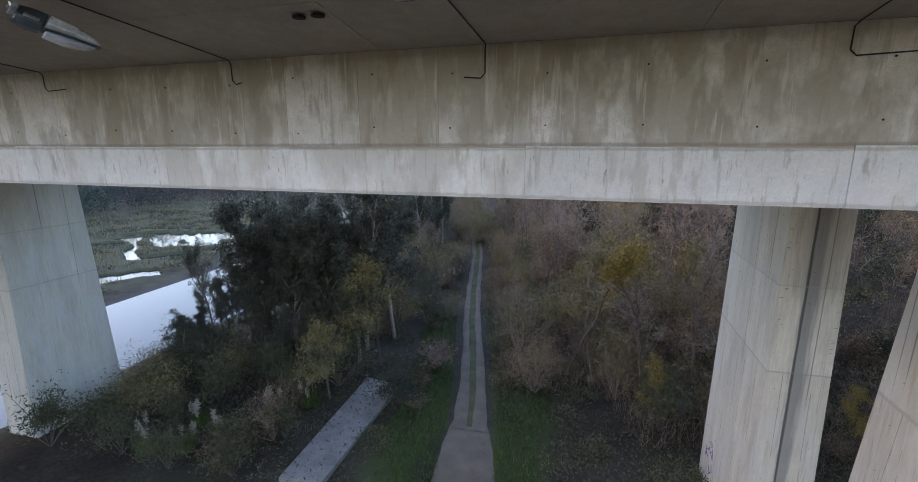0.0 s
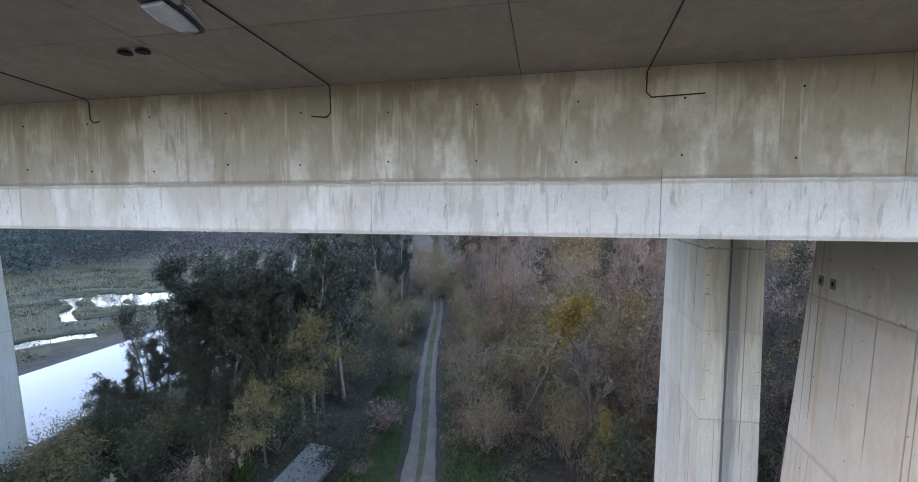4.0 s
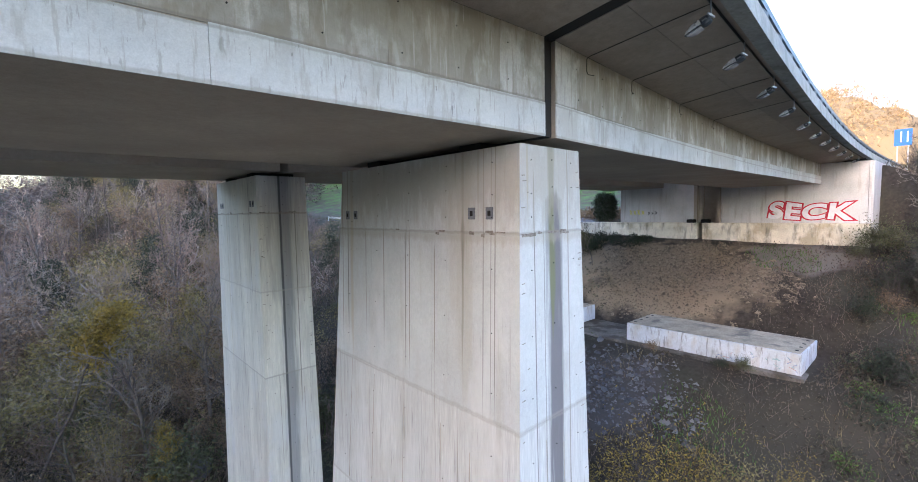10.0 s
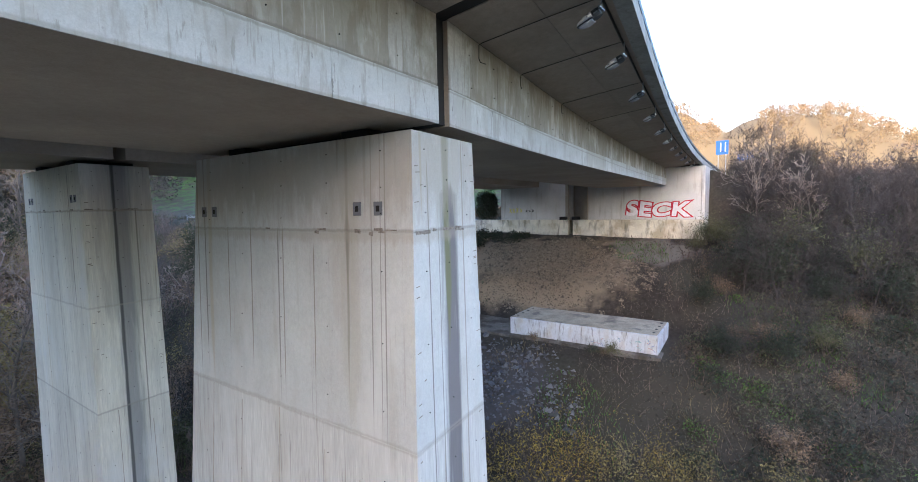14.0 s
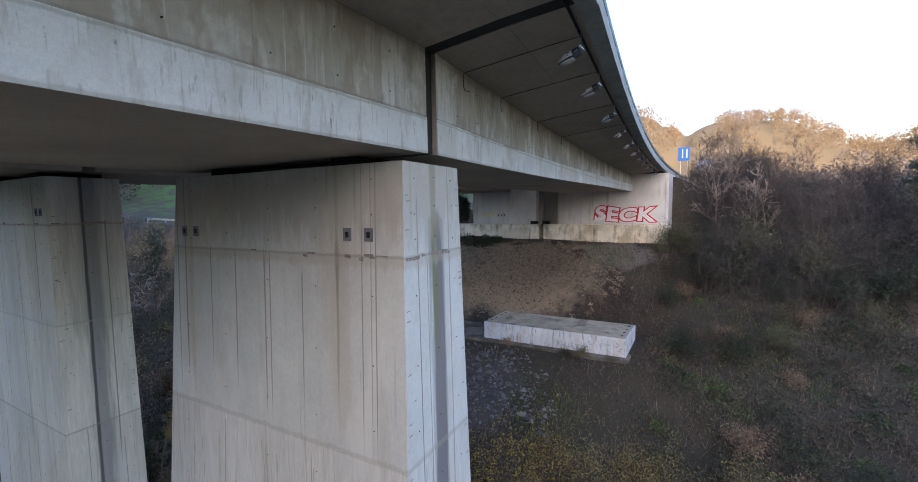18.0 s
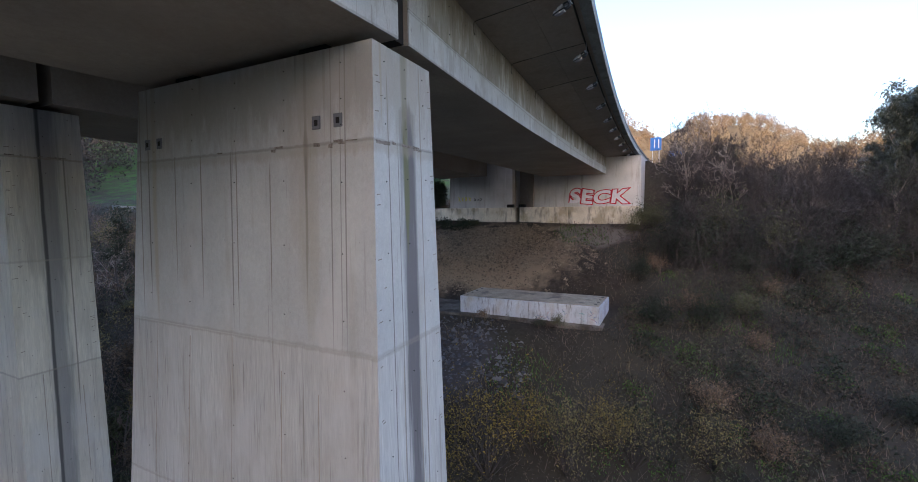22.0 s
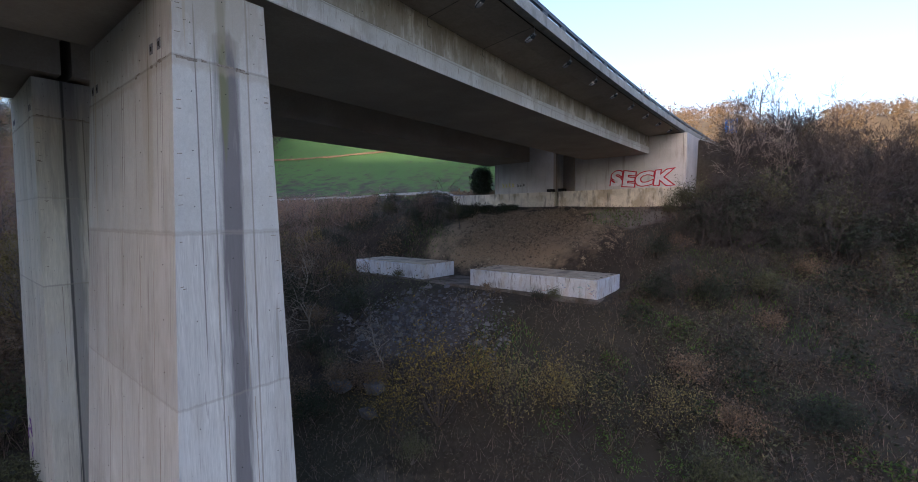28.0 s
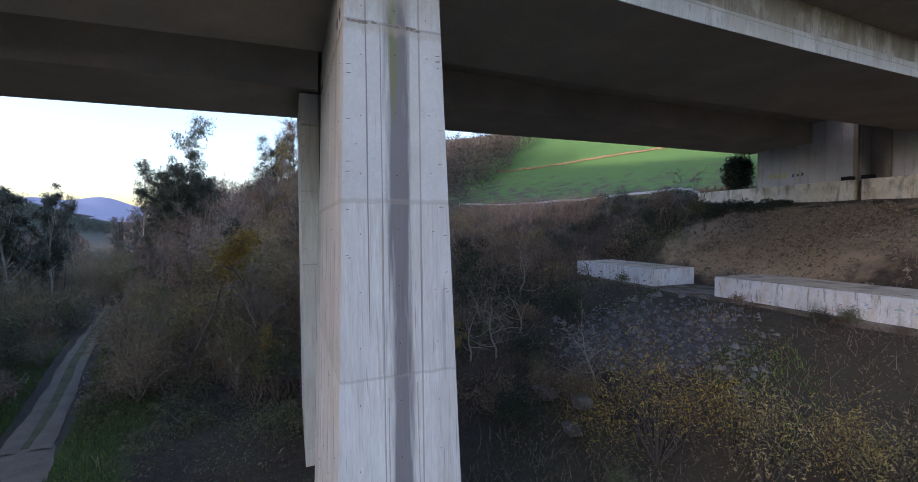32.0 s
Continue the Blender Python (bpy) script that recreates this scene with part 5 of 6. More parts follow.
for x, y, k, s in ((-31.5, 19.6, 0, 1.1), (-29.4, 22.6, 1, 1.0), (-32.2, 24.0, 0, 0.9), (-28.0, 18.4, 3, 0.8), (-25.8, 24.6, 0, 1.1), (-23.6, 18.0, 3, 0.7), (-30.5, 27.0, 3, 0.8), (-20.8, 20.6, 0, 1.0), (-33.2, 17.6, 0, 1.1), (-26.6, 21.4, 0, 0.9), (-31.6, 22.2, 1, 0.9), (-19.4, 18.6, 0, 0.8), (-12.0, 31.6, 2, 0.6), (-11.2, 28.6, 5, 0.6), (-27.4, 27.5, 1, 0.8), (-22.0, 27.8, 3, 0.7), (-18.6, 22.6, 0, 0.8)):
    place(BUSH[k], x, y, s)
grove("ridge_woods", BARE + SPARSE[:1] + SPARSE[2:], (3, 3, 4, 2, 3, 2, 2, 2), 42, -12, 30, 72, 125, 0.9, 1.3, 61, lambda x, y: x > float(toe(y)) and x < 0.33 * y, 2.6, "bare woods on the ridge above the track")
# the slope below the abutment and round the blocks
scatter(BUSH[2:3] + BUSH[6:7] + BUSH[:1], (3, 2, 2), 26, 13, 47, -8, 46, 0.45, 0.85, 4, lambda x, y: slope(x, y) and not (22 < x < 46 and 9 < y < 27), 1.6)
scatter(BUSH + SAPLING + BARE[3:4] + SPARSE[:1] + SPARSE[2:3], (1, 3, 4, 1, 4, 3, 1, 2, 3, 2, 2, 2, 2), 62, -26, 9, 33, 86, 0.6, 1.15, 55, lambda x, y: float(track_x(y)) + 2.8 < x < float(toe(y)) + 3, 1.5)
scatter(BUSH[2:3] + BUSH[4:5] + BUSH[6:7] + SPRAWL[1:2], (3, 2, 2, 2), 26, 13, 26, 13, 36, 0.6, 1.0, 74, lambda x, y: x > float(toe(y)) - 1 and not (x > 23 and y < 22), 1.7)
for x, y, s in ((15.5, 27.0, 0.5), (18.0, 24.5, 0.42), (14.5, 31.0, 0.5)):
    place(SPARSE[1], x, y, s)
for x, y, s in ((48.4, 4.6, 0.7), (47.6, 3.0, 0.8), (49.2, 3.4, 0.6), (46.8, 5.2, 0.5)):
    place(BUSH[0], x, y, s)
scatter(SAPLING + SPARSE[3:4], (3, 3, 2, 0.5), 36, 12, 42, 24, 46, 0.7, 1.1, 5, slope, 1.6)
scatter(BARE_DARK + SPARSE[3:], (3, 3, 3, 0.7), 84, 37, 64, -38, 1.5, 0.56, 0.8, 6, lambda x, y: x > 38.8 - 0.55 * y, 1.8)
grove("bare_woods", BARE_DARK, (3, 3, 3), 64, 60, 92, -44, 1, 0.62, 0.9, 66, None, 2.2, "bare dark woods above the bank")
scatter(BUSH[:1] + BUSH[2:3] + BUSH[6:7], (1, 2, 2), 26, 22, 44, -26, 3.0, 0.4, 0.75, 7, lambda x, y: x < 44 - 0.55 * y, 1.7)
scatter(BUSH[:1] + BUSH[6:7], (1, 3), 30, 37, 56, -24, 2.0, 0.7, 1.2, 77, lambda x, y: x > 37 - 0.55 * y, 1.7)
scatter(BARE_DARK, (2, 2, 2), 18, 31, 44, -22, 1.5, 0.22, 0.42, 78, lambda x, y: 33 - 0.5 * y < x < 39.5 - 0.55 * y, 1.8)
scatter(BARE_DARK, (2, 2, 2), 18, 52, 62, -5, 1.6, 0.5, 0.75, 17, None, 1.3)
for x, y, k, s in ((51.0, 0.9, 0, 0.85), (53.0, 0.0, 4, 0.85), (52.0, -1.9, 1, 0.9), (55.0, -0.9, 0, 0.85), (57.5, 0.3, 4, 0.85), (50.5, -3.4, 0, 0.8), (59.0, -0.6, 1, 0.9)):
    place(BARE[k], x, y, s)
for x, y, k, s in ((52.0, -15.0, 1, 0.72), (53.6, -17.4, 0, 0.7), (50.2, -18.0, 0, 0.72), (56.5, -16.8, 1, 0.84), (56.0, -20.6, 0, 0.8), (51.5, -22.0, 2, 0.75), (60.0, -19.4, 0, 0.78), (61.0, -23.5, 2, 0.8), (54.0, -26.0, 2, 0.85), (65.0, -22.0, 0, 0.9), (58.0, -30.0, 2, 0.9), (70.0, -25.0, 1, 1.1), (49.0, -25.0, 0, 0.85)):
    place(EUC[k], x, y, s)
for x, y, k, s in ((31.5, 8.4, 0, 0.34), (31.4, 9.6, 6, 0.26), (31.6, 14.0, 2, 0.3), (31.6, 23.6, 0, 0.34)):
    place(BUSH[k], x, y, s)
# the half yellow tree below the blocks
gold = [shrub(70, 5.2, 6.0, M_GOLD, 1700, 0.15, "wide bush with thin stems and sparse yellow leaves", 26, "yellow_bush", "yellow bushes", M_STEM_DARK), shrub(71, 4.4, 5.0, M_OLIVE, 1800, 0.14, "wide bush with thin stems and olive leaves", 24, "yellow_bush", "yellow bushes", M_STEM_DARK)]
for k, x, y, s in ((0, 20.6, 8.8, 0.74), (1, 21.8, 5.4, 0.74), (0, 19.2, 10.6, 0.6), (1, 23.2, 2.6, 0.7), (0, 22.4, 7.2, 0.6), (1, 24.6, -0.6, 0.62), (0, 23.6, 4.2, 0.5)):
    place(gold[k], x, y, s)
# ivy beside the abutment
rng = np.random.default_rng(80)
d = rng.normal(0, 1, (7000, 3))
d /= np.linalg.norm(d, axis=1)[:, None]
d = np.sign(d) * np.abs(d) ** 0.8
at = d * (rng.random(7000) ** 0.25)[:, None] * (1 + 0.18 * np.sin(d[:, :1] * 7 + 1) + 0.15 * np.sin(d[:, 1:2] * 9)) * np.array((1.1, 1.3, 1.75)) + np.array((0, 0, 1.8))
t = plant("ivy_bush", [("foliage", mesh_of("foliage", *leaf_quads(rng, at[at[:, 2] > 0], 0.17, 0.7), M_IVY)), ("trunk", seg_mesh("trunk", np.array([(0, 0, -0.3, 0.1, 0, 2.5, 0.14, 0.06), (0, 0, 0.8, -0.6, 0.5, 2.6, 0.07, 0.03)]), 5, M_BARK))], "dense dark ivy covered bush beside the abutment", "shrub", "")
t.matrix_world = pose(50.6, 28.6, 12.38)
for o in [TALL_GOLD, *DOME, *SPRAWL, *BARE, *BARE_DARK, *SAPLING, *SPARSE, *EUC, *BUSH, *gold]:
    for c in [*o.children_recursive, o]:
        bpy.data.objects.remove(c)


# ---- ground cover ----
def cover(name, m, make, n, x0, x1, y0, y1, seed, test, label, category):
    rng = np.random.default_rng(seed)
    x, y = rng.uniform(x0, x1, n * 2), rng.uniform(y0, y1, n * 2)
    keep = test(x, y)
    keep &= ~((np.abs(x - 9.7) < 2.0) & (np.abs(y - 9.6) < 5.2)) & ~((np.abs(x - 8.95) < 1.6) & (np.abs(y - 22.8) < 4.4)) & ~((np.abs(x - 34.4) < 2.6) & (y > 4.9) & (y < 30.8)) & ~((x > 49.0) & (y > 4.5) & (y < 33))
    x, y = x[keep][:n], y[keep][:n]
    at = np.stack([x, y, ground(x, y) - 0.03], 1)
    v, f = make(rng, at)
    ob = new(name, mesh_of(name, v, f, m))
    return tagged(ob, label, category, kind="stuff")


def off_track(x, y, w=2.0):
    return np.abs(x - track_x(y)) > w


def litter(size, up):
    def make(rng, at):
        at = at + np.concatenate([np.zeros((len(at), 2)), np.abs(rng.normal(0, up, (len(at), 1)))], 1)
        return leaf_quads(rng, at, size, 0.6)
    return make


def inland(x, y):
    return off_track(x, y) & (x > -40)


cover("undergrowth", M_SHADE_LEAF, litter(0.19, 0.4), 60000, -24, 46, 26, 100, 1, lambda x, y: off_track(x, y, 2.2) & (x > track_x(y) + 1.5) & (x < crest(y) + 3), "thick withered brown undergrowth on the slope", "undergrowth")
cover("bramble_cover", M_GREEN, litter(0.17, 0.4), 60000, -40, 44, 18, 100, 2, lambda x, y: off_track(x, y, 2.4) & (x > -39) & (wavy(x, y, 4.0, 1.0) > -0.1), "low green bramble cover beside the track", "undergrowth")
cover("slope_litter", M_LITTER, litter(0.14, 0.2), 60000, 10, 60, -30, 46, 3, lambda x, y: (x > toe(y)) & (wavy(x, y, 3.0, 2.0) + 1.2 * ((x - 34) / 14) ** 2 * 0 > -0.25) & ~((x > 24) & (x < 48) & (y > 10) & (y < 26) & (wavy(x, y, 2.0, 5) < 0.35)), "withered brown plants on the slope", "undergrowth")
cover("slope_twigs", M_TWIG_RED, lambda rng, at: blades(rng, at, 0.8, 0.013, 0.5), 20000, 10, 75, -38, 48, 4, lambda x, y: (x > toe(y)) & ~((x > 26) & (x < 48) & (y > 10) & (y < 27)), "thin dead stems on the slope", "undergrowth")
cover("grass", M_GRASS, lambda rng, at: blades(rng, at, 0.28, 0.018), 60000, -16, 2, 10, 60, 5, lambda x, y: (np.abs(x - track_x(y)) > 1.75) & (np.abs(x - track_x(y)) < 5.5 + 1.5 * wavy(x, y, 3)) & ~((x < -12.5) & (y < 32)), "bright green grass along the dirt track", "grass")
cover("slope_grass", M_GRASS, lambda rng, at: blades(rng, at, 0.35, 0.03), 26000, 14, 52, -26, 40, 6, lambda x, y: (x > toe(y)) & (wavy(x, y, 3.2, 7.0) > 0.55), "scattered green grass tufts on the slope", "grass")
cover("dry_grass", M_STRAW, lambda rng, at: blades(rng, at, 0.55, 0.012, 0.45), 30000, -34, 50, -24, 60, 7, lambda x, y: off_track(x, y, 2.0) & (wavy(x, y, 2.6, 9.0) > 0.6), "pale dry grass tufts", "grass")
cover("marsh_reeds", M_STRAW, lambda rng, at: blades(rng, at, 1.0, 0.05, 0.3), 16000, -170, -61, 10, 170, 8, lambda x, y: ground(x, y) > -4.75, "dull reeds of the tidal marsh", "reeds")
cover("verge_middle", M_GRASS, lambda rng, at: blades(rng, at, 0.16, 0.014), 9000, -20, -4, 32, 80, 9, lambda x, y: np.abs(x - track_x(y)) < 0.28, "thin grass strip between the wheel ruts", "grass")


def far_tree_mesh(rng, at, height, fine=False):
    """Crowns of far trees, each a ragged heap of large leaf clumps over its foot."""
    k = 260 if fine else 100
    p = np.repeat(at, k, 0)
    h = np.repeat(height * rng.uniform(0.6, 1.3, len(at)), k)
    u = rng.random(len(p))
    w = h * 0.30 * np.sqrt(np.sin(np.pi * np.clip(u, 0.08, 1) ** 0.8) + 0.05)
    a = rng.uniform(0, math.tau, len(p))
    p = p + np.stack([np.cos(a) * w, np.sin(a) * w, h * (0.12 + 0.85 * u)], 1)
    return leaf_quads(rng, p, float(height) * (0.045 if fine else 0.085), 0.7)


def woods(name, m, n, x0, x1, y0, y1, height, seed, test, label, fine=False):
    return cover(name, m, lambda rng, at: far_tree_mesh(rng, at, height, fine), n, x0, x1, y0, y1, seed, test, label, "woods")


# green raised a little to put air haze into the crowns' colour
M_WOOD_FAR = leafy("far_green_crowns", (0.064, 0.082, 0.060), rand=0.45)
M_WOOD_RUST = leafy("far_autumn_crowns", (0.135, 0.092, 0.045), rand=0.4)
# darker copy of the bare crowns, shade put into the colour against the sun
M_WOOD_SHADED = leafy("far_dark_bare_crowns", (0.045, 0.037, 0.031), rand=0.45)
M_WOOD_GREY = leafy("far_bare_crowns", (0.085, 0.065, 0.055), rand=0.35)
woods("river_woods", M_WOOD_FAR, 900, -330, -135, 20, 340, 14.0, 1, lambda x, y: (x < -0.92 * y) & (wavy(x, y, 40) > -0.6), "dark green woods across the marsh", True)
woods("village_hill_woods", M_WOOD_FAR, 2600, -900, -180, 330, 900, 12.0, 6, lambda x, y: (wavy(x, y, 45, 2.0) > -0.15) & (((x + 400) / 150) ** 2 + ((y - 560) / 130) ** 2 > 0.8), "hazy green woods on the village hill")
woods("valley_woods", M_WOOD_GREY, 700, -170, 40, 110, 330, 10.0, 2, lambda x, y: (x < track_x(y) - 8) | (x > toe(y)), "brown bare woods along the valley", True)
woods("hill_woods", M_WOOD_RUST, 2200, 230, 620, -420, 330, 13.0, 3, lambda x, y: wavy(x, y, 50, 4) > -0.6, "rusty autumn woods on the sunlit hill")
woods("plateau_woods", M_WOOD_GREY, 900, 125, 280, -190, 34, 12.0, 4, lambda x, y: y < 30, "brown bare woods behind the slope", True)
woods("field_edge_woods", M_WOOD_SHADED, 150, 55, 125, 125, 215, 13.0, 5, lambda x, y: y > 72 + 0.9 * x, "dark trees with painted shade at the field's edge", True)


def clumps(n_clump, per, rad, tall, size):
    """Heaps of leaves of thicket height at the first places given."""
    def make(rng, at):
        c = at[:n_clump]
        k = np.repeat(np.arange(len(c)), per)
        a, u = rng.uniform(0, math.tau, len(k)), np.sqrt(rng.random(len(k)))
        R = rng.uniform(0.6, 1.3, len(c))[k] * rad
        H = rng.uniform(0.5, 1.3, len(c))[k] * tall * (1 - 0.7 * u * u)
        q = c[k] + np.stack([np.cos(a) * u * R, np.sin(a) * u * R, H * rng.random(len(k)) ** 0.6], 1)
        q[:, 2] += ground(q[:, 0], q[:, 1]) - c[k][:, 2]
        return leaf_quads(rng, q, size, 0.6)
    return make


def hillside(x, y):
    return off_track(x, y, 3.4) & (x > track_x(y) + 2) & (x > toe(y) - 3) & (x < crest(y))


cover("brown_thicket", M_BROWN, clumps(90, 420, 1.8, 2.2, 0.16), 400, -20, 40, 29, 95, 41, hillside, "dense withered thicket on the slope", "thicket")
cover("verge_thicket", M_BROWN, clumps(90, 380, 1.4, 1.5, 0.15), 400, -26, 8, 33, 88, 49, lambda x, y: (x > track_x(y) + 2.6) & (x < toe(y) + 3), "withered brambles beside the dirt track", "thicket")
cover("verge_brush", M_TWIG, lambda rng, at: blades(rng, at, 1.6, 0.016, 0.45), 8000, -26, 8, 33, 88, 50, lambda x, y: (x > track_x(y) + 2.4) & (x < toe(y) + 4), "pale bare brushwood beside the dirt track", "brushwood")
cover("olive_thicket", M_OLIVE, clumps(110, 440, 1.9, 2.4, 0.16), 400, -24, 34, 29, 95, 42, hillside, "dense olive thicket on the slope", "thicket")
cover("green_thicket", M_GREEN, clumps(100, 420, 1.8, 1.7, 0.16), 400, -27, 40, 22, 95, 43, lambda x, y: off_track(x, y, 3.6) & (x < crest(y)) & ~((x > -18) & (x < -12.5) & (y < 33)) & ~((x > 22) & (y < 34)), "dense green bramble thicket", "thicket")
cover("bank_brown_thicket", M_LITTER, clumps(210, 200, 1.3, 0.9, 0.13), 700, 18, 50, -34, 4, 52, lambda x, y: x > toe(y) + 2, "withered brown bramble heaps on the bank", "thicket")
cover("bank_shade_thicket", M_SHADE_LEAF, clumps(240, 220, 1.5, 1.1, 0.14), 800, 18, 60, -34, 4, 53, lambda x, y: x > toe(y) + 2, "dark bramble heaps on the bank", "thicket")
cover("bank_moss", M_GRASS, clumps(70, 150, 0.7, 0.35, 0.12), 500, 20, 44, -20, 4, 54, lambda x, y: x > toe(y) + 3, "bright green fern and moss patches on the bank", "ferns")
cover("bank_green_thicket", M_GREEN, clumps(120, 240, 1.2, 0.9, 0.14), 500, 22, 72, -32, 4, 51, lambda x, y: x > toe(y) + 4, "green bramble thicket on the bank", "thicket")
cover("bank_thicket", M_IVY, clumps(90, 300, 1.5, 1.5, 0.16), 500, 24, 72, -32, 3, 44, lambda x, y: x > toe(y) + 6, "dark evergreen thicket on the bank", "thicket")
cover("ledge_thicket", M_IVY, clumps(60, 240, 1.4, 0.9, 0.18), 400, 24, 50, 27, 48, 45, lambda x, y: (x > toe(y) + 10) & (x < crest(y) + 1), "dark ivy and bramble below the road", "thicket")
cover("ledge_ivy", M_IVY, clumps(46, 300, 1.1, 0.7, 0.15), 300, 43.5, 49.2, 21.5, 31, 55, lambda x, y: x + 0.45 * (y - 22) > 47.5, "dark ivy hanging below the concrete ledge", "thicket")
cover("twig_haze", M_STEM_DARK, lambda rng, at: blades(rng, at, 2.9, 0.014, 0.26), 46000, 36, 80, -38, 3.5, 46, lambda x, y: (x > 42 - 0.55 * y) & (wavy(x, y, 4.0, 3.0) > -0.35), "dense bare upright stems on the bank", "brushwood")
cover("slope_brush", M_TWIG_RED, lambda rng, at: blades(rng, at, 1.9, 0.016, 0.45), 22000, -12, 46, 28, 85, 47, lambda x, y: hillside(x, y) & (wavy(x, y, 4.0, 6.0) > -0.3), "dense bare brushwood on the slope", "brushwood")

def marsh(x, y):
    return (marsh_water(x, y) < 0.05) & (x < -64) & (x + 0.6 * np.maximum(y - 95, 0) > -160)


cover("marsh_tussocks", M_SHADE_LEAF, clumps(300, 70, 2.4, 0.5, 0.3), 900, -135, -65, 38, 112, 56, marsh, "dark tussocks of the tidal marsh", "tussocks")
cover("marsh_green", M_OLIVE, clumps(160, 60, 2.2, 0.6, 0.3), 700, -135, -65, 38, 118, 57, marsh, "olive sedge of the tidal marsh", "tussocks")
cover("rusty_bracken", M_WOOD_RUST, clumps(60, 120, 1.6, 1.0, 0.35), 200, 58, 74, 34, 62, 48, lambda x, y: np.abs(y - 20 - 0.62 * (x - 34)) < 7, "rusty bracken strip at the field's edge", "bracken")

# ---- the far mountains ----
# air haze painted in: a blue base colour and a faint glow
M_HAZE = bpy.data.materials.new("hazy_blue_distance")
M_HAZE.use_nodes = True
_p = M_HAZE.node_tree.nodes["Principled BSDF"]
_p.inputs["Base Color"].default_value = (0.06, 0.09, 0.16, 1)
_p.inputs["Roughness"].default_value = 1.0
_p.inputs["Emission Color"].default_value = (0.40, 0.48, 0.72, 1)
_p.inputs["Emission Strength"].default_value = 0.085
for d0, base, amp, seed, turn in ((1250.0, 38.0, 26.0, 2.0, 0.0), (1400.0, 66.0, 34.0, 5.0, 0.5)):
    verts, faces = [], []
    for i in range(121):
        a = radians(70 + i * 0.75)
        h = base + amp * float(wavy(np.array(a * 900.0), np.array(0.0), 90.0, seed)) + 6 * math.sin(a * 61 + turn)
        verts += [(d0 * math.cos(a), d0 * math.sin(a), -20), (d0 * math.cos(a), d0 * math.sin(a), h), (1.08 * d0 * math.cos(a), 1.08 * d0 * math.sin(a), h * 0.8)]
    for i in range(120):
        for k in (0, 1):
            faces.append((i * 3 + k, i * 3 + 3 + k, i * 3 + 4 + k, i * 3 + 1 + k))
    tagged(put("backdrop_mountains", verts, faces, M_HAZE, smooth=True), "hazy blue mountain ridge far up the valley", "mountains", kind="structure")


# ---- the track, the slab, the road ----
M_DIRT = mat("track_gravel", (0.165, 0.132, 0.102), 0.95, grain=[(0.8, 0.2), (14, 0.25)], bump=0.5, bump_scale=18, stain=[(0.5, 0.5, 0.65, (0.15, 0.13, 0.09), 0.6, (1, 1, 1))])


def strip(name, ys, fx, half, lift, m, label, category):
    rows = []
    for y in ys:
        c = float(fx(y))
        w = half(y)
        rows.append([(c + w * u, y, float(ground(c + w * u, y)) + lift * (1 - 0.6 * u * u)) for u in np.linspace(-1, 1, 5)])
    verts = [p for r in rows for p in r]
    faces = [(i * 5 + k, i * 5 + k + 1, (i + 1) * 5 + k + 1, (i + 1) * 5 + k) for i in range(len(rows) - 1) for k in range(4)]
    return tagged(put(name, verts, faces, m, smooth=True), label, category, kind="structure")


ys = np.concatenate([np.linspace(-30, 60, 220), np.linspace(60.5, 86, 50)])
strip("track_near", ys[ys < 31], track_x, lambda y: float(np.interp(y, [10, 18, 22, 26, 31], [1.9, 2.2, 2.0, 1.5, 0.85])) + 0.08 * math.sin(y * 0.8) + 0.03 * math.sin(y * 3.1), 0.09, M_DIRT, "pale dirt track widening under the bridge", "dirt track")
M_VERGE = mat("worn_verge_grass", (0.085, 0.085, 0.042), 0.95, grain=[(0.9, 0.35), (9, 0.3)], bump=0.5, bump_scale=14)
strip("track_middle", ys[ys > 27], track_x, lambda y: 0.5, 0.11, M_VERGE, "worn grassy middle of the dirt track", "dirt track")
strip("track_rut_west", ys[ys > 26.5], lambda y: track_x(y) - 0.66, lambda y: float(np.interp(y, [26, 30, 38, 60], [0.6, 0.55, 0.36, 0.30])) + 0.05 * math.sin(y * 0.9) + 0.02 * math.sin(y * 3.3), 0.16, M_DIRT, "pale wheel rut of the dirt track", "dirt track")
strip("track_rut_east", ys[ys > 26.5], lambda y: track_x(y) + 0.66, lambda y: float(np.interp(y, [26, 29, 37, 60], [0.6, 0.55, 0.36, 0.30])) + 0.05 * math.sin(y * 0.7 + 1) + 0.02 * math.sin(y * 2.9), 0.16, M_DIRT, "pale wheel rut of the dirt track", "dirt track")
part("concrete_slab", hexa_bm([(-16.4, 19.0, -3.9), (-13.7, 19.4, -3.9), (-13.6, 30.8, -3.9), (-16.8, 31.2, -3.9)], [(-16.4, 19.0, -3.22), (-13.7, 19.4, -3.22), (-13.6, 30.8, -3.22), (-16.8, 31.2, -3.22)], 0.03), mat("old_slab_concrete", (0.23, 0.215, 0.20), 0.95, grain=[(0.6, 0.25), (8, 0.2)], bump=0.3), None)
tagged(bpy.data.objects["concrete_slab"], "flat weathered concrete slab among the brambles", "concrete slab")

M_ASPHALT = mat("worn_asphalt", (0.16, 0.16, 0.17), 0.9, grain=[(0.6, 0.15), (20, 0.2)], bump=0.2)


def road_x(y):
    return np.interp(y, [30, 40, 55, 68, 80, 95, 120], [54.0, 53.5, 52.5, 49.5, 40, 26, 2])


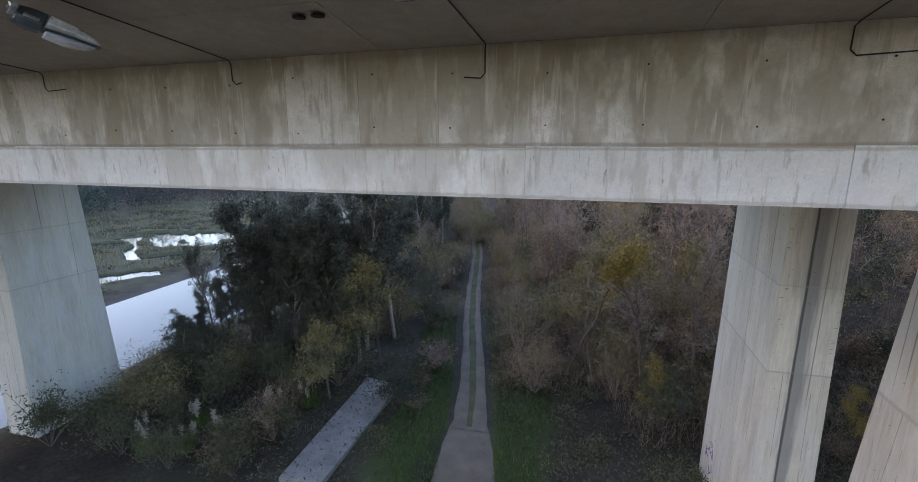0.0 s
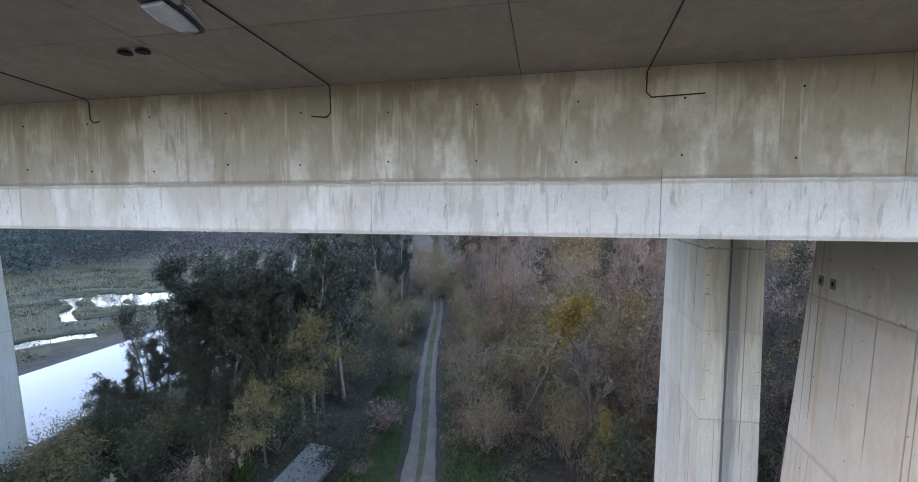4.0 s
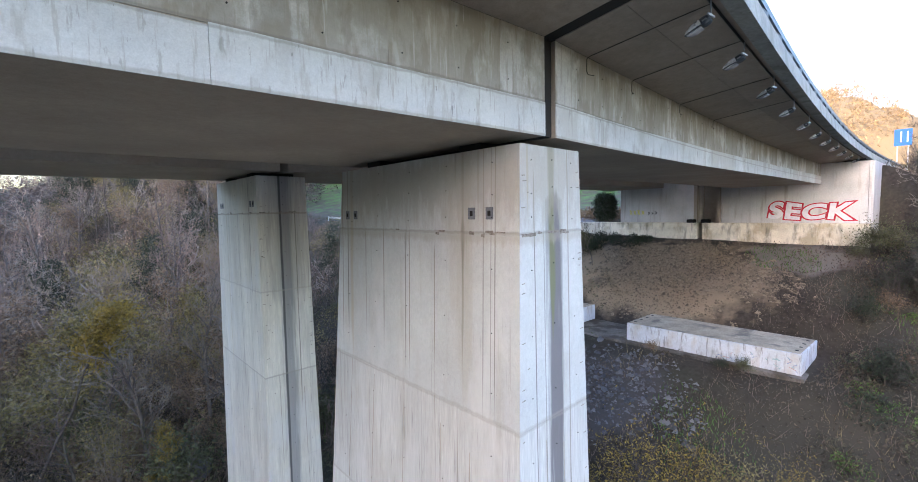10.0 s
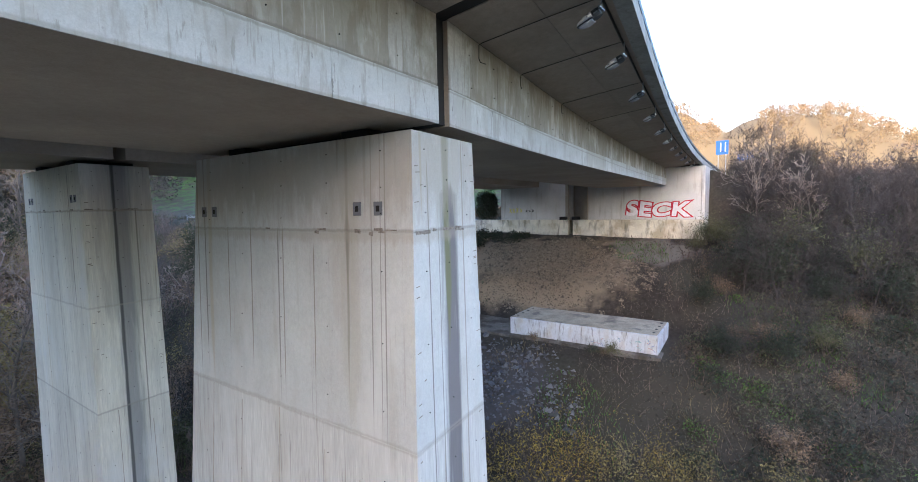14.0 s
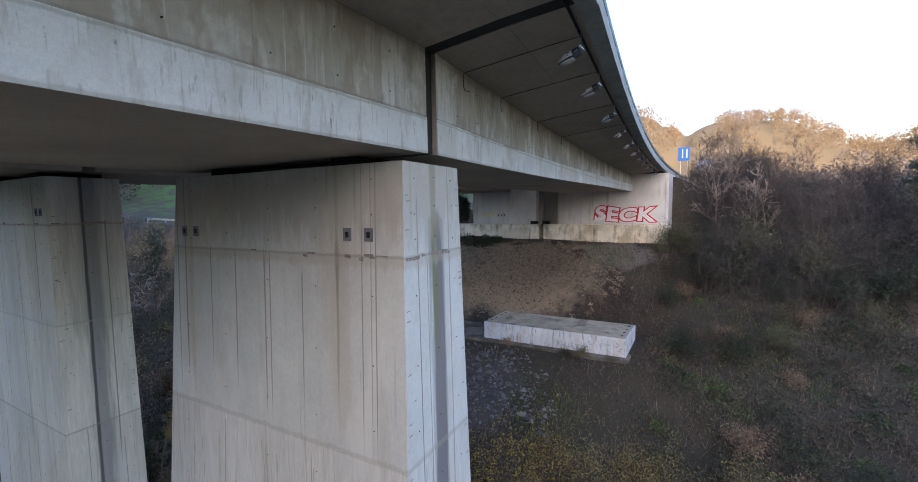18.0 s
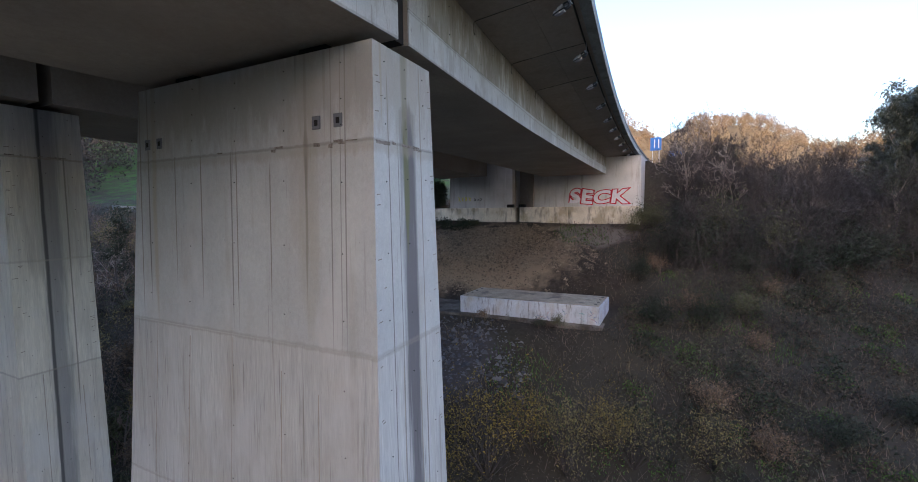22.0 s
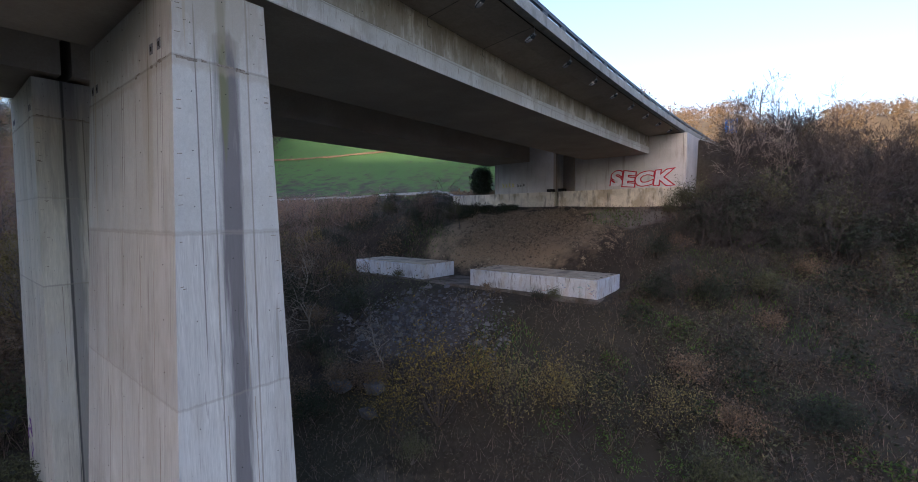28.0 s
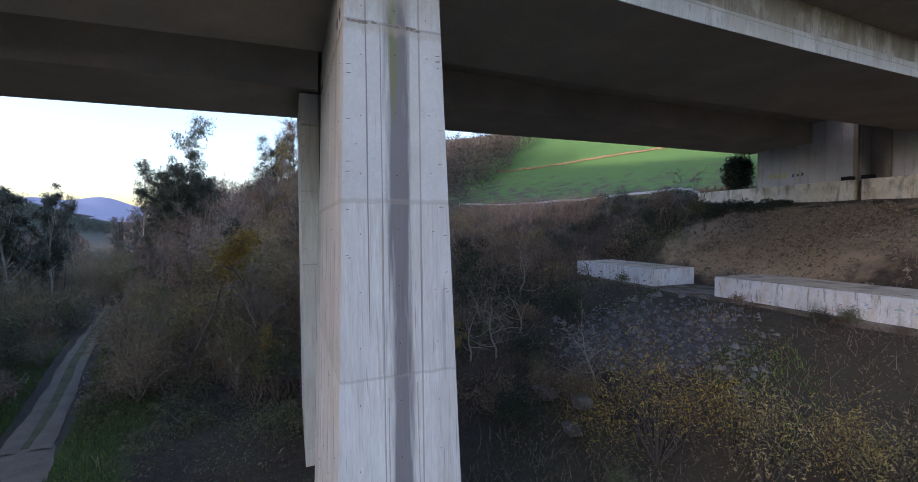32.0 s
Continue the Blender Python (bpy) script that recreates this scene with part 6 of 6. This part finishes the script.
strip("road", np.linspace(31, 120, 60), road_x, lambda y: 2.6, 0.14, M_ASPHALT, "grey side road along the top of the slope", "road")
M_BANK = mat("brown_field_bank", (0.13, 0.085, 0.045), 0.95, grain=[(0.5, 0.35), (4, 0.3)])
strip("field_bank", np.linspace(84, 150, 60), lambda y: np.interp(y, [84, 91.5, 104, 118, 129, 143.5, 150], [129, 124, 116, 106.5, 96.8, 86, 81]), lambda y: 0.8 + 0.25 * math.sin(y * 0.7), 0.6, M_BANK, "brown bank across the green field", "field bank")
rail = thing("guard_rail", pose(50, 50, 13), "galvanised steel guard rail on short posts", "guard rail")
ri = rail.matrix_world.inverted()
pts = [(float(road_x(y)) - 3.0, y) for y in np.linspace(32.5, 78, 24)]
sweep("beam", [[ri @ Vector((x + dx, y, float(ground(x, y)) + z)) for dx, z in ((-0.03, 0.45), (0.03, 0.5), (-0.01, 0.6), (0.03, 0.7), (-0.03, 0.75))] for x, y in pts], M_STEEL, rail)
for x, y in pts:
    part("post", hexa_bm([ri @ Vector((x + a, y + b, float(ground(x, y)) - 0.2)) for a, b in ((0.03, -0.05), (0.13, -0.05), (0.13, 0.05), (0.03, 0.05))], [ri @ Vector((x + a, y + b, float(ground(x, y)) + 0.72)) for a, b in ((0.03, -0.05), (0.13, -0.05), (0.13, 0.05), (0.03, 0.05))]), M_STEEL, rail)

# ---- stones ----
M_STONE = mat("grey_blue_stone", (0.115, 0.113, 0.122), 0.9, rand=0.35, grain=[(2.0, 0.2), (12, 0.2)], bump=0.4)
M_SCREE = mat("small_scree", (0.15, 0.142, 0.14), 0.9, grain=[(3.0, 0.2)], rand=0.5, island=True)
M_SAND = mat("sandy_gravel", (0.23, 0.178, 0.12), 0.9, rand=0.5, island=True)
STONES = []
for k in range(5):
    rng = np.random.default_rng(200 + k)
    bm = bmesh.new()
    bmesh.ops.create_icosphere(bm, subdivisions=1, radius=0.5)
    for v in bm.verts:
        v.co *= rng.uniform(0.75, 1.2)
        v.co.z *= 0.7
    me = bpy.data.meshes.new("rock")
    bm.to_mesh(me)
    bm.free()
    me.materials.append(M_STONE)
    STONES.append(me)
rng = random.Random(9)
count = 0
while count < 220:
    x, y = rng.gauss(27.0, 1.5), rng.gauss(16.6, 2.2)
    if not (15 < x < 32.3 and 8 < y < 30):
        continue
    s = rng.uniform(0.13, 0.42) * (1.5 if rng.random() < 0.08 else 1)
    o = new("rock", rng.choice(STONES))
    o.matrix_world = pose(x, y, float(ground(x, y)) + 0.12 * s, rng.uniform(0, 40), rng.uniform(0, 40), rng.uniform(0, 360)) @ Matrix.Diagonal((s, s * rng.uniform(0.7, 1.2), s, 1))
    tagged(o, "angular blue grey rock on the scree slope", "rock", "scree rocks")
    count += 1
for x, y, s in ((7.4, 32.4, 2.6), (6.2, 33.4, 1.8), (21.0, 14.0, 1.6), (20.2, 16.2, 1.9), (19.5, 12.8, 1.4)):
    o = new("rock", STONES[int(s * 10) % 5])
    o.matrix_world = pose(x, y, float(ground(x, y)) + 0.15 * s, 0, 10, 40 * s) @ Matrix.Diagonal((s, s * 0.8, s * 0.9, 1))
    tagged(o, "large pale boulder at the foot of the slope", "rock", "boulders")


def pebbles(size):
    def make(rng, at):
        n = len(at)
        c = np.array(((1, 0, 0), (-0.5, 0.87, 0), (-0.5, -0.87, 0), (0, 0, 0.9)))
        s = (size * rng.lognormal(0, 0.5, n))[:, None, None]
        v = at[:, None] + c[None] * s * rng.uniform(0.6, 1.4, (n, 4, 1)) + np.array((0, 0, 0.03))
        f = np.array(((0, 1, 3), (1, 2, 3), (2, 0, 3)))[None] + (np.arange(n) * 4)[:, None, None]
        return v.reshape(-1, 3), f.reshape(-1, 3)
    return make


cover("scree", M_SCREE, pebbles(0.09), 9000, 16, 46, 4, 32, 21, lambda x, y: ((x - 26.8) / 3.8) ** 2 + ((y - 16.2) / 6) ** 2 + 0.8 * wavy(x, y, 2.4) + 0.6 * wavy(x, y, 0.3, 2) < 0.95, "loose grey scree on the slope", "scree")
cover("gravel", M_SAND, pebbles(0.06), 20000, 36, 50, 6, 31, 22, lambda x, y: ((x - 42.8) / 6) ** 2 + ((y - 18) / 9) ** 2 + 0.8 * wavy(x, y, 2.6, 3) + 0.7 * wavy(x, y, 0.3, 3) < 0.95, "loose sandy gravel below the abutment", "gravel")

# ---- pampas grass ----
for k, (x, y) in enumerate(((-24.0, 19.6), (-22.6, 21.0), (-25.2, 22.0), (-20.6, 24.0), (-19.2, 26.4), (-26.5, 19.0), (66.0, -9.0), (-18.6, 60.0), (-18.0, 56.5))):
    rng = np.random.default_rng(300 + k)
    z = float(ground(x, y))
    t = thing("pampas_grass", pose(x, y, z), "tuft of pampas grass with pale upright plumes", "pampas grass", "pampas tufts")
    at = np.concatenate([rng.normal(0, 0.25, (260, 2)), np.zeros((260, 1))], 1)
    o = new("leaves", mesh_of("leaves", *blades(rng, at, 1.3, 0.02, 0.4), M_GRASS))
    o.parent = t
    for i in range(4):
        px, py, ph = rng.normal(0, 0.3), rng.normal(0, 0.3), rng.uniform(1.8, 2.6)
        pt = np.stack([np.full(90, px), np.full(90, py), np.linspace(ph - 0.7, ph, 90)], 1) + rng.normal(0, 0.035, (90, 3))
        o = new("plume", mesh_of("plume", *leaf_quads(rng, pt, 0.16, 0.3), M_PLUME))
        o.parent = t
        s = new("stalk", seg_mesh("stalk", np.array([(px * 0.5, py * 0.5, 0, px, py, ph - 0.5, 0.012, 0.008)]), 4, M_STRAW))
        s.parent = t

# ---- road signs ----
M_BLUE = mat("blue_sign_face", (0.03, 0.16, 0.50), 0.5, 0.4)
M_SIGNWHITE = mat("white_sign_marks", (0.75, 0.75, 0.75), 0.5)
for x, y, z, w, h, lab in ((75.0, 5.2, 20.6, 1.5, 1.9, "blue motorway lane sign with white arrows"), (80.0, 2.6, 20.0, 1.9, 0.9, "small blue road sign with white marks")):
    t = thing("road_sign", pose(x, y, 17.3), lab, "road sign", "road signs")
    g = z - 17.3
    part("panel", box_bm(-0.03, 0.03, -w / 2, w / 2, g, g + h, 0.01), M_BLUE, t)
    for e in (-0.3, 0.3):
        part("post", box_bm(0.03, 0.13, e * w - 0.05, e * w + 0.05, -1.5, g + h * 0.9), M_STEEL, t)
    for e in (-0.25, 0.12):
        part("arrow", box_bm(-0.04, -0.031, e * w - 0.07, e * w + 0.07, g + 0.2 * h, g + 0.85 * h), M_SIGNWHITE, t)

# ---- the village across the valley ----
M_PLASTER = mat("white_plaster", (0.50, 0.48, 0.45), 0.9, rand=0.3, grain=[(0.3, 0.1)])
M_TILE = mat("red_roof_tiles", (0.20, 0.10, 0.07), 0.9, rand=0.45, grain=[(0.5, 0.2)])
M_PANE = mat("dark_window_glass", (0.03, 0.035, 0.04), 0.1, 0.5)


def house(x, y, w, d, h, turn):
    z = float(ground(x, y))
    t = thing("house", pose(x, y, z, 0, 0, turn), "white plastered house with a red tiled roof", "house", "village houses")
    part("wall", box_bm(-w / 2, w / 2, -d / 2, d / 2, -4, h), M_PLASTER, t)
    bm = bmesh.new()
    e = 0.5
    vs = [bm.verts.new(v) for v in ((-w / 2 - e, -d / 2 - e, h - 0.1), (w / 2 + e, -d / 2 - e, h - 0.1), (w / 2 + e, d / 2 + e, h - 0.1), (-w / 2 - e, d / 2 + e, h - 0.1), (-w / 4, 0, h + d * 0.28), (w / 4, 0, h + d * 0.28))]
    for f in ((0, 1, 5, 4), (1, 2, 5), (2, 3, 4, 5), (3, 0, 4), (3, 2, 1, 0)):
        bm.faces.new([vs[i] for i in f])
    part("roof", bm, M_TILE, t)
    for i in range(max(2, int(w / 4))):
        for fl in range(int(h / 3)):
            u = -w / 2 + (i + 0.5) * w / max(2, int(w / 4))
            part("window", box_bm(u - 0.6, u + 0.6, -d / 2 - 0.05, -d / 2 + 0.1, 0.9 + fl * 2.9, 2.3 + fl * 2.9), M_PANE, t)
    return t


rng = random.Random(12)
for i in range(150):
    a, d = radians(rng.gauss(125.5, 4.2)), rng.uniform(310, 800)
    house(d * math.cos(a), d * math.sin(a), rng.uniform(6, 13), rng.uniform(5, 8), rng.choice((4, 4, 5.5, 6)), rng.uniform(10, 60))
